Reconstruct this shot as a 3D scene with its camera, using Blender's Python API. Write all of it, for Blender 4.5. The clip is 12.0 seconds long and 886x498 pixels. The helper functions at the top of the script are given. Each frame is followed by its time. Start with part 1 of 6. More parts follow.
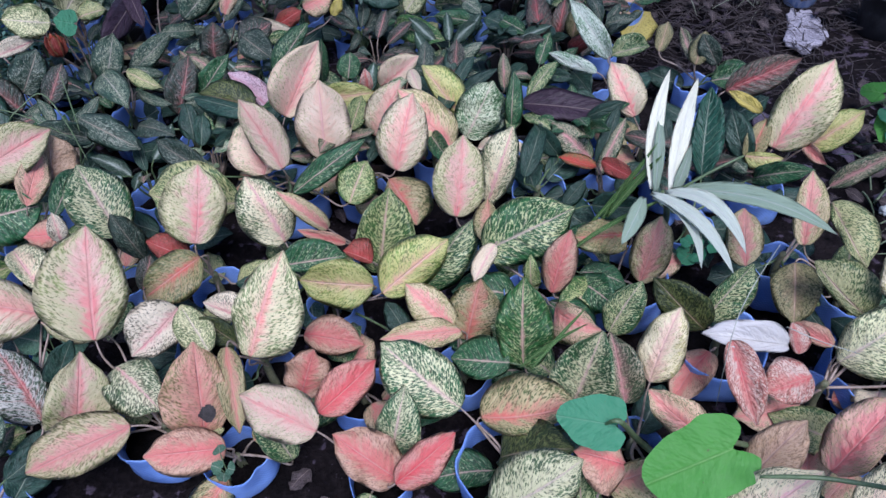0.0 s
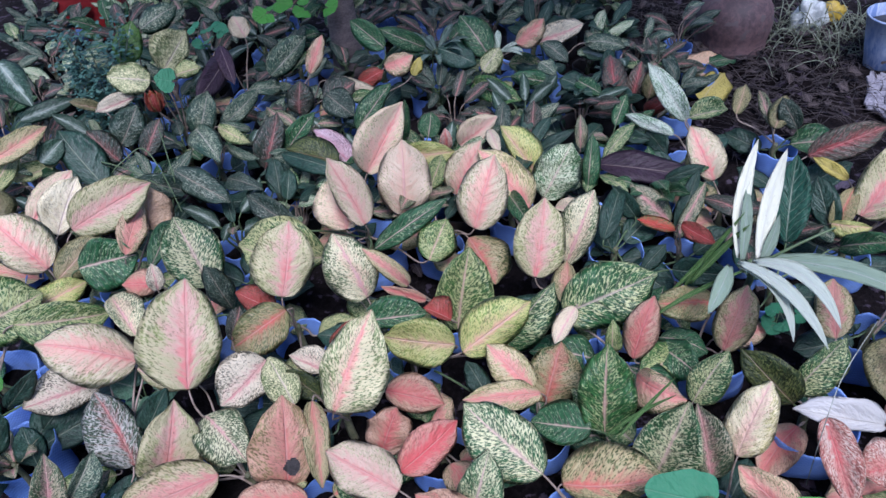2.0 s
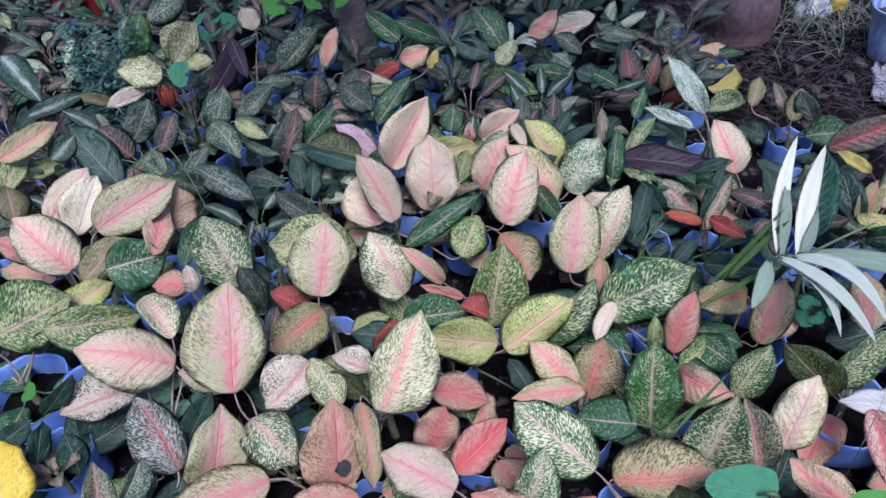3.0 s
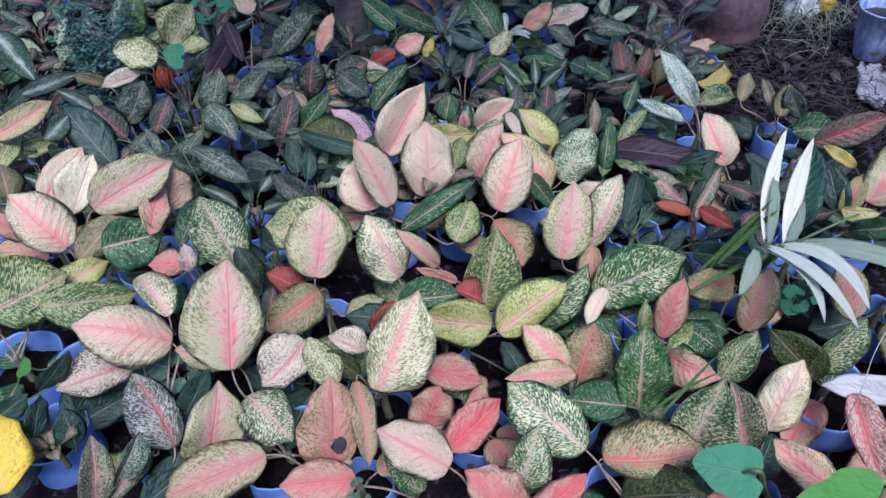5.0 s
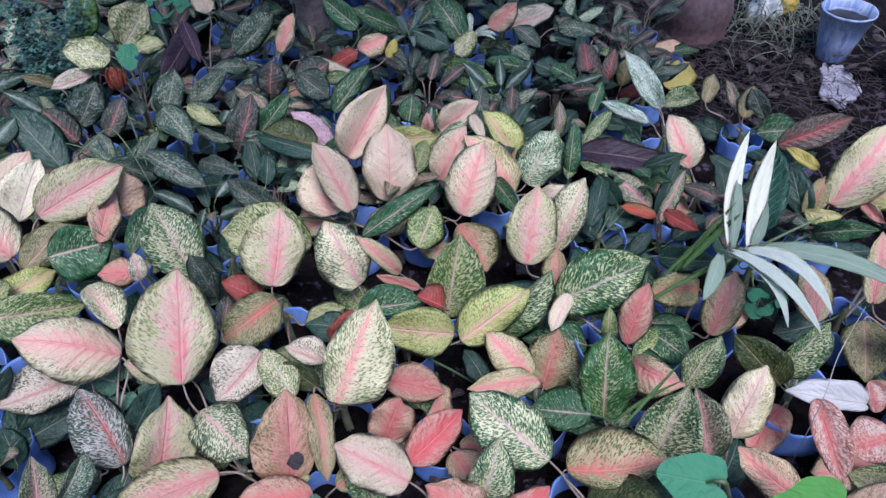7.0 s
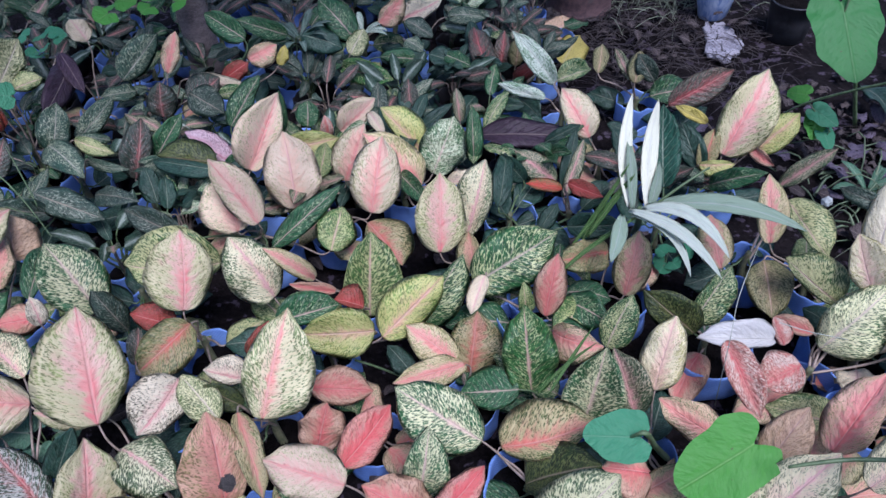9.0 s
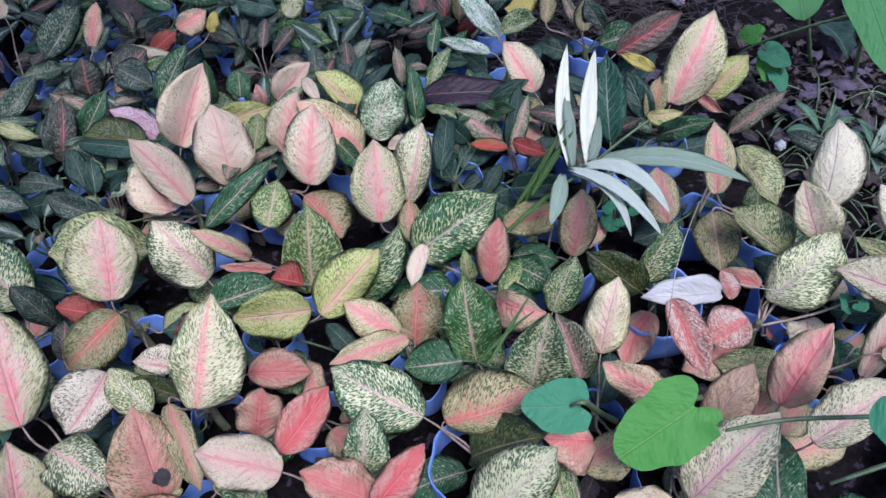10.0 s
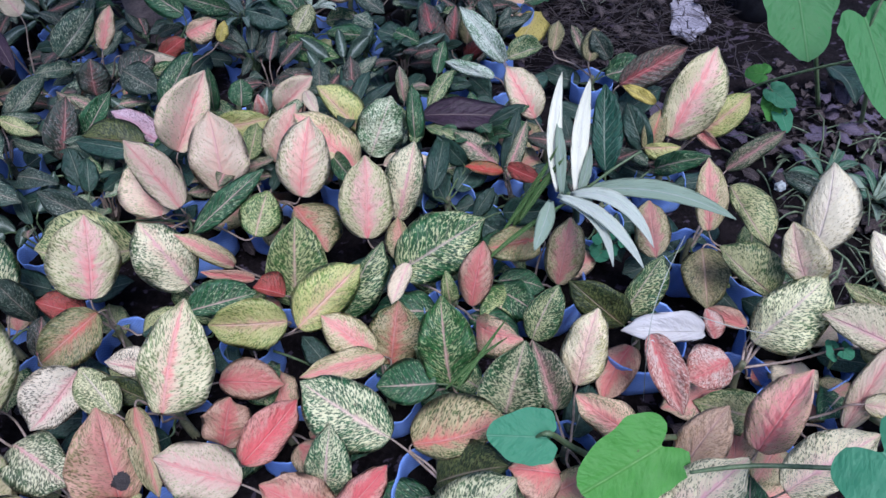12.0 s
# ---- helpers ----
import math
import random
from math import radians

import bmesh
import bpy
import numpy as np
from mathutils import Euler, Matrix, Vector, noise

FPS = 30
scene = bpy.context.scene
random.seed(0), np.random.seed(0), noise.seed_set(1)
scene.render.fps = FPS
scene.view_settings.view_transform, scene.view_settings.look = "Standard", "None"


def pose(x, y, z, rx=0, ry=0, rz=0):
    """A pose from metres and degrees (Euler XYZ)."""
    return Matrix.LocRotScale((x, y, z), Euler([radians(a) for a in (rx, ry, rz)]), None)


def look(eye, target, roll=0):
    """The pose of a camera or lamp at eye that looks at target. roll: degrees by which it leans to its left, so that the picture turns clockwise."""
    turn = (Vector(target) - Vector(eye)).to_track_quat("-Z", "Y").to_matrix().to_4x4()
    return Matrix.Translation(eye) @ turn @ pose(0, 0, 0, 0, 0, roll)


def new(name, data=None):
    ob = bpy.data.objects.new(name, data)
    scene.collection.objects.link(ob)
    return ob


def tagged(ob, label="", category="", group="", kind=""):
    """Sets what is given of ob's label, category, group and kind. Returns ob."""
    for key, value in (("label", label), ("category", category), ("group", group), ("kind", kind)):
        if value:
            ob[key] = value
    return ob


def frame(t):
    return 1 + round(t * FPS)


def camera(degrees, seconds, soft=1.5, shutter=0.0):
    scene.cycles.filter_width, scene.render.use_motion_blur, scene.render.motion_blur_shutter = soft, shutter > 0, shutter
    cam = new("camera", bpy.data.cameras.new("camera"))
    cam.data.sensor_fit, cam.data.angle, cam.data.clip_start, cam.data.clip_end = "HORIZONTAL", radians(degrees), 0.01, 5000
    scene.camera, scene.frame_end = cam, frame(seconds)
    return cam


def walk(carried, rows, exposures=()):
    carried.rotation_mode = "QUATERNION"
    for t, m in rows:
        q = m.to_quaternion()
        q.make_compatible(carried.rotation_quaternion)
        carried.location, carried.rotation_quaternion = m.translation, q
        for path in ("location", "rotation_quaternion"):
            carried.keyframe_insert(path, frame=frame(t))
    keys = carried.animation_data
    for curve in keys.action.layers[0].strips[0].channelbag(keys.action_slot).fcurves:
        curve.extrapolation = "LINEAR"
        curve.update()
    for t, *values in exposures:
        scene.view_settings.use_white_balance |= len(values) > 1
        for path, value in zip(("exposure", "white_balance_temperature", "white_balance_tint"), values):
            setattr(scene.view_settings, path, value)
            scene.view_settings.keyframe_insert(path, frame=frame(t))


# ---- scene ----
cam = camera(64.8, 12.0, 1.5)
PATH = [
    (0, (0.035, 0.027, 1.173), (-0.066, 1.393, -0.283), -3.9),
    (0.5, (0.102, 0.042, 1.155), (0.208, 1.368, -0.339), -4.6),
    (1, (0.081, 0.044, 1.178), (0.105, 1.43, -0.263), -6.3),
    (1.5, (0.027, 0.043, 1.197), (-0.118, 1.457, -0.21), -6.8),
    (2, (-0.025, 0.033, 1.214), (-0.267, 1.478, -0.147), -5.9),
    (2.5, (-0.107, 0.049, 1.229), (-0.318, 1.465, -0.168), -4.5),
    (3, (-0.152, 0.042, 1.237), (-0.319, 1.465, -0.159), -4.6),
    (5, (-0.174, 0.011, 1.238), (-0.294, 1.425, -0.171), -2.3),
    (5.5, (-0.187, 0.001, 1.245), (-0.351, 1.456, -0.118), -4.0),
    (6, (-0.157, -0.007, 1.229), (-0.281, 1.409, -0.178), -2.3),
    (6.5, (-0.146, 0.009, 1.223), (-0.231, 1.418, -0.193), -1.8),
    (7, (-0.15, 0.045, 1.223), (-0.197, 1.461, -0.188), -0.7),
    (9, (-0.091, 0.034, 1.212), (0.029, 1.44, -0.205), -3.9),
    (9.5, (-0.028, 0.062, 1.194), (0.208, 1.357, -0.311), -3.5),
    (10, (0.006, 0.072, 1.186), (0.145, 1.383, -0.318), -6.4),
    (10.5, (0.058, 0.086, 1.172), (0.206, 1.39, -0.338), -5.2),
    (11, (0.094, 0.054, 1.163), (0.288, 1.395, -0.307), -4.0),
    (11.5, (0.099, 0.061, 1.167), (0.331, 1.426, -0.276), -4.1),
    (12, (0.064, 0.067, 1.17), (0.17, 1.433, -0.287), -4.0),
]
walk(cam, [(t, look(eye, target, roll)) for t, eye, target, roll in PATH], [(t, 1.27, 5520, 22) for t in (0.0, 12.0)])

# ---- light ----
world = bpy.data.worlds.new("sky_light")
scene.world = world
world.use_nodes = True
_wn = world.node_tree
_sky = _wn.nodes.new("ShaderNodeTexSky")
_sky.sky_type, _sky.sun_disc = "NISHITA", False
_sky.sun_elevation, _sky.sun_rotation = radians(62), radians(205)
_wn.links.new(_sky.outputs[0], _wn.nodes["Background"].inputs[0])
_wn.nodes["Background"].inputs[1].default_value = 0.06
_sun = bpy.data.lights.new("sun", "SUN")
_sun.energy, _sun.angle, _sun.color = 1.5, radians(24), (1.0, 0.97, 0.94)
new("sun", _sun).matrix_world = look((0.6, -1.4, 3.4), (0, 0.2, 0))


# ---- materials ----
class Nodes:
    """Short hand for building a node tree."""

    def __init__(self, tree):
        self.tree = tree

    def add(self, kind, **values):
        node = self.tree.nodes.new(kind)
        for key, value in values.items():
            if key == "op":
                node.operation = value
        return node

    def link(self, a, b):
        if hasattr(a, "is_linked"):
            self.tree.links.new(a, b)
        else:
            b.default_value = a

    def math(self, op, *args):
        node = self.add("ShaderNodeMath", op=op)
        for n, a in enumerate(args):
            self.link(a, node.inputs[n])
        return node.outputs[0]

    def step(self, value, low, high):
        node = self.add("ShaderNodeMapRange")
        node.interpolation_type = "SMOOTHSTEP"
        for n, a in enumerate((value, low, high)):
            self.link(a, node.inputs[n])
        return node.outputs[0]

    def vec(self, x, y, z):
        node = self.add("ShaderNodeCombineXYZ")
        for n, a in enumerate((x, y, z)):
            self.link(a, node.inputs[n])
        return node.outputs[0]

    def noise(self, place, scale=1.0, detail=3.0, rough=0.55):
        node = self.add("ShaderNodeTexNoise")
        self.link(place, node.inputs["Vector"])
        node.inputs["Scale"].default_value, node.inputs["Detail"].default_value = scale, detail
        node.inputs["Roughness"].default_value = rough
        return node.outputs[0]

    def mix(self, factor, a, b, blend="MIX"):
        node = self.add("ShaderNodeMix")
        node.data_type, node.blend_type = "RGBA", blend
        self.link(factor, node.inputs["Factor"])
        self.link((*a, 1) if isinstance(a, tuple) else a, node.inputs["A"])
        self.link((*b, 1) if isinstance(b, tuple) else b, node.inputs["B"])
        return node.outputs["Result"]

    def bump(self, height, strength, distance):
        node = self.add("ShaderNodeBump")
        node.inputs["Strength"].default_value, node.inputs["Distance"].default_value = strength, distance
        self.link(height, node.inputs["Height"])
        return node.outputs[0]


def leaf_skin():
    """The skin of a variegated leaf: flecks along the side veins, a coloured midrib and a blush round it."""
    tree = bpy.data.node_groups.new("leaf_skin", "ShaderNodeTree")
    for name, kind in (("Base", "Color"), ("Fleck", "Color"), ("Amount", "Float"), ("Mid", "Color"), ("Mid Width", "Float"),
                       ("Blush", "Color"), ("Blush Amount", "Float"), ("Veins", "Float"), ("Gloss", "Float")):
        tree.interface.new_socket(name, in_out="INPUT", socket_type="NodeSocket" + kind)
    tree.interface.new_socket("Shader", in_out="OUTPUT", socket_type="NodeSocketShader")
    n = Nodes(tree)
    given = n.add("NodeGroupInput").outputs
    split = n.add("ShaderNodeSeparateXYZ")
    n.link(n.add("ShaderNodeTexCoord").outputs["UV"], split.inputs[0])
    stir = n.noise(split.inputs[0].links[0].from_socket, 7.0, 2.0)
    u = n.math("ADD", split.outputs[0], n.math("MULTIPLY_ADD", stir, 0.05, -0.025))
    v = n.math("MULTIPLY_ADD", split.outputs[1], 2.0, -1.0)
    a = n.math("ABSOLUTE", v)
    chance = n.add("ShaderNodeObjectInfo").outputs["Random"]
    far = n.math("MULTIPLY", chance, 71.0)
    s = n.math("MULTIPLY_ADD", a, -0.25, u)
    streak = n.noise(n.vec(n.math("MULTIPLY", s, 150.0), n.math("MULTIPLY_ADD", v, 20.0, far), far), 1.0, 4.0, 0.62)
    broad = n.noise(n.vec(n.math("MULTIPLY", s, 52.0), n.math("MULTIPLY_ADD", v, 9.0, far), n.math("ADD", far, 17.0)), 1.0, 3.0, 0.60)
    warp = n.math("MULTIPLY_ADD", broad, 2.4, -1.2)
    cells = n.add("ShaderNodeTexVoronoi")
    cells.voronoi_dimensions = "2D"
    cells.inputs["Scale"].default_value = 1.0
    n.link(n.vec(n.math("MULTIPLY_ADD", s, 50.0, n.math("ADD", far, warp)), n.math("MULTIPLY_ADD", v, 8.0, far), 0.0), cells.inputs["Vector"])
    streak = n.math("ADD", n.math("MULTIPLY_ADD", streak, 0.50, 0.03), n.math("ADD", n.math("MULTIPLY", broad, 0.24), n.math("MULTIPLY", cells.outputs["Distance"], 0.30)))
    cloud = n.noise(n.vec(n.math("MULTIPLY", u, 3.2), n.math("MULTIPLY_ADD", v, 1.6, far), n.math("ADD", far, 9.0)), 1.0, 2.0)
    ragged = n.noise(n.vec(n.math("MULTIPLY", s, 16.0), n.math("MULTIPLY", v, 3.0), n.math("ADD", far, 31.0)), 1.0, 3.0)
    cloud0 = n.math("SUBTRACT", cloud, 0.5)
    ragged0 = n.math("SUBTRACT", ragged, 0.5)
    # blush round the midrib
    reach = n.math("MULTIPLY_ADD", given["Blush Amount"], 0.75, 0.22)
    side = n.math("ADD", n.math("MULTIPLY_ADD", cloud0, 0.9, a), n.math("MULTIPLY", ragged0, 1.1))
    blush = n.math("SUBTRACT", 1.0, n.step(side, n.math("MULTIPLY", reach, 0.25), reach))
    blush = n.math("MULTIPLY", blush, n.math("MINIMUM", n.math("MULTIPLY", given["Blush Amount"], 1.6), 0.92))
    # flecks
    level = n.math("MULTIPLY_ADD", given["Amount"], -0.40, 0.745)
    level = n.math("MULTIPLY_ADD", n.step(a, 0.25, 0.95), 0.050, level)
    level = n.math("MULTIPLY_ADD", blush, -0.045, level)
    mixed = n.math("MULTIPLY_ADD", cloud0, 0.30, streak)
    fleck = n.step(mixed, n.math("SUBTRACT", level, 0.050), n.math("ADD", level, 0.046))
    deep = n.math("MULTIPLY_ADD", n.step(n.math("MULTIPLY_ADD", cells.outputs["Distance"], 0.35, n.math("MULTIPLY", ragged, 0.7)), 0.32, 0.66), 0.95, 0.62)
    ground_tone = n.mix(1.0, given["Base"], n.vec(deep, deep, n.math("MULTIPLY", deep, 0.96)), "MULTIPLY")
    under = n.mix(n.math("MULTIPLY", blush, 0.62), ground_tone, given["Blush"])
    tone = n.mix(fleck, under, n.mix(blush, given["Fleck"], given["Blush"]))
    # side veins
    wave = n.math("ABSOLUTE", n.math("SUBTRACT", n.math("FRACT", n.math("MULTIPLY_ADD", ragged0, 0.25, n.math("MULTIPLY", s, 9.0))), 0.5))
    rib = n.step(wave, 0.41, 0.5)
    tone = n.mix(n.math("MULTIPLY", rib, n.math("MULTIPLY", n.math("MULTIPLY", given["Veins"], 0.8), n.math("SUBTRACT", 1.0, n.math("MULTIPLY", a, 0.75)))), tone, given["Mid"])
    # midrib band and line
    wide = n.math("MULTIPLY", given["Mid Width"], n.math("MULTIPLY_ADD", u, -1.15, 1.60))
    edge = n.math("MULTIPLY_ADD", n.math("MULTIPLY", ragged0, wide), 3.2, a)
    band = n.math("SUBTRACT", 1.0, n.step(edge, n.math("MULTIPLY", wide, 0.05), n.math("MULTIPLY", wide, 1.5)))
    tone = n.mix(n.math("MULTIPLY", band, n.math("MINIMUM", n.math("MULTIPLY_ADD", cloud0, 1.9, 0.56), 0.9)), tone, given["Mid"])
    line = n.math("SUBTRACT", 1.0, n.step(a, 0.012, 0.05))
    tone = n.mix(n.math("MULTIPLY", line, n.math("MINIMUM", n.math("MULTIPLY", given["Mid Width"], 9.0), 0.55)), tone, n.mix(0.5, given["Mid"], (0.75, 0.62, 0.50)))
    # a pale margin
    tone = n.mix(n.math("MULTIPLY", n.step(a, 0.93, 1.0), 0.42), tone, given["Fleck"])
    # blemishes and dust
    spot = n.noise(n.vec(n.math("MULTIPLY", u, 17.0), n.math("MULTIPLY_ADD", v, 7.0, far), far), 1.0, 2.0)
    tone = n.mix(n.math("MULTIPLY", n.step(spot, 0.70, 0.77), 0.6), tone, (0.10, 0.07, 0.04))
    dust = n.noise(n.vec(n.math("MULTIPLY", u, 6.0), n.math("MULTIPLY", v, 3.0), n.math("ADD", far, 3.0)), 1.0, 5.0, 0.7)
    tone = n.mix(n.math("MULTIPLY", n.step(dust, 0.45, 0.8), 0.05), tone, (0.42, 0.40, 0.36))
    bright = n.math("MULTIPLY_ADD", chance, 0.40, 0.80)
    tone = n.mix(1.0, tone, n.vec(bright, bright, bright), "MULTIPLY")
    skin = n.add("ShaderNodeBsdfPrincipled")
    n.link(tone, skin.inputs["Base Color"])
    n.link(n.math("ADD", given["Gloss"], n.math("MULTIPLY_ADD", dust, 0.30, -0.10)), skin.inputs["Roughness"])
    skin.inputs["Specular IOR Level"].default_value = 0.36
    height = n.math("ADD", n.math("MULTIPLY", n.math("MULTIPLY", rib, n.math("MULTIPLY_ADD", given["Veins"], 1.7, 0.02)), -1.0), n.math("ADD", n.math("MULTIPLY", streak, 0.7), n.math("MULTIPLY", line, -1.0)))
    swell = n.noise(n.vec(n.math("MULTIPLY", s, 8.0), n.math("MULTIPLY_ADD", v, 2.6, far), n.math("ADD", far, 5.0)), 1.0, 2.0)
    puff = n.math("ADD", n.math("MULTIPLY", swell, 2.6), n.math("MULTIPLY", n.math("SINE", n.math("MULTIPLY", s, 56.5)), n.math("MULTIPLY", given["Veins"], 0.5)))
    n.link(n.bump(n.math("ADD", height, n.math("MULTIPLY", puff, 1.6)), 0.60, 0.0024), skin.inputs["Normal"])
    glow = n.add("ShaderNodeBsdfTranslucent")
    n.link(tone, glow.inputs[0])
    both = n.add("ShaderNodeMixShader")
    both.inputs[0].default_value = 0.14
    n.link(skin.outputs[0], both.inputs[1])
    n.link(glow.outputs[0], both.inputs[2])
    n.link(both.outputs[0], n.add("NodeGroupOutput").inputs[0])
    return tree


SKIN = leaf_skin()
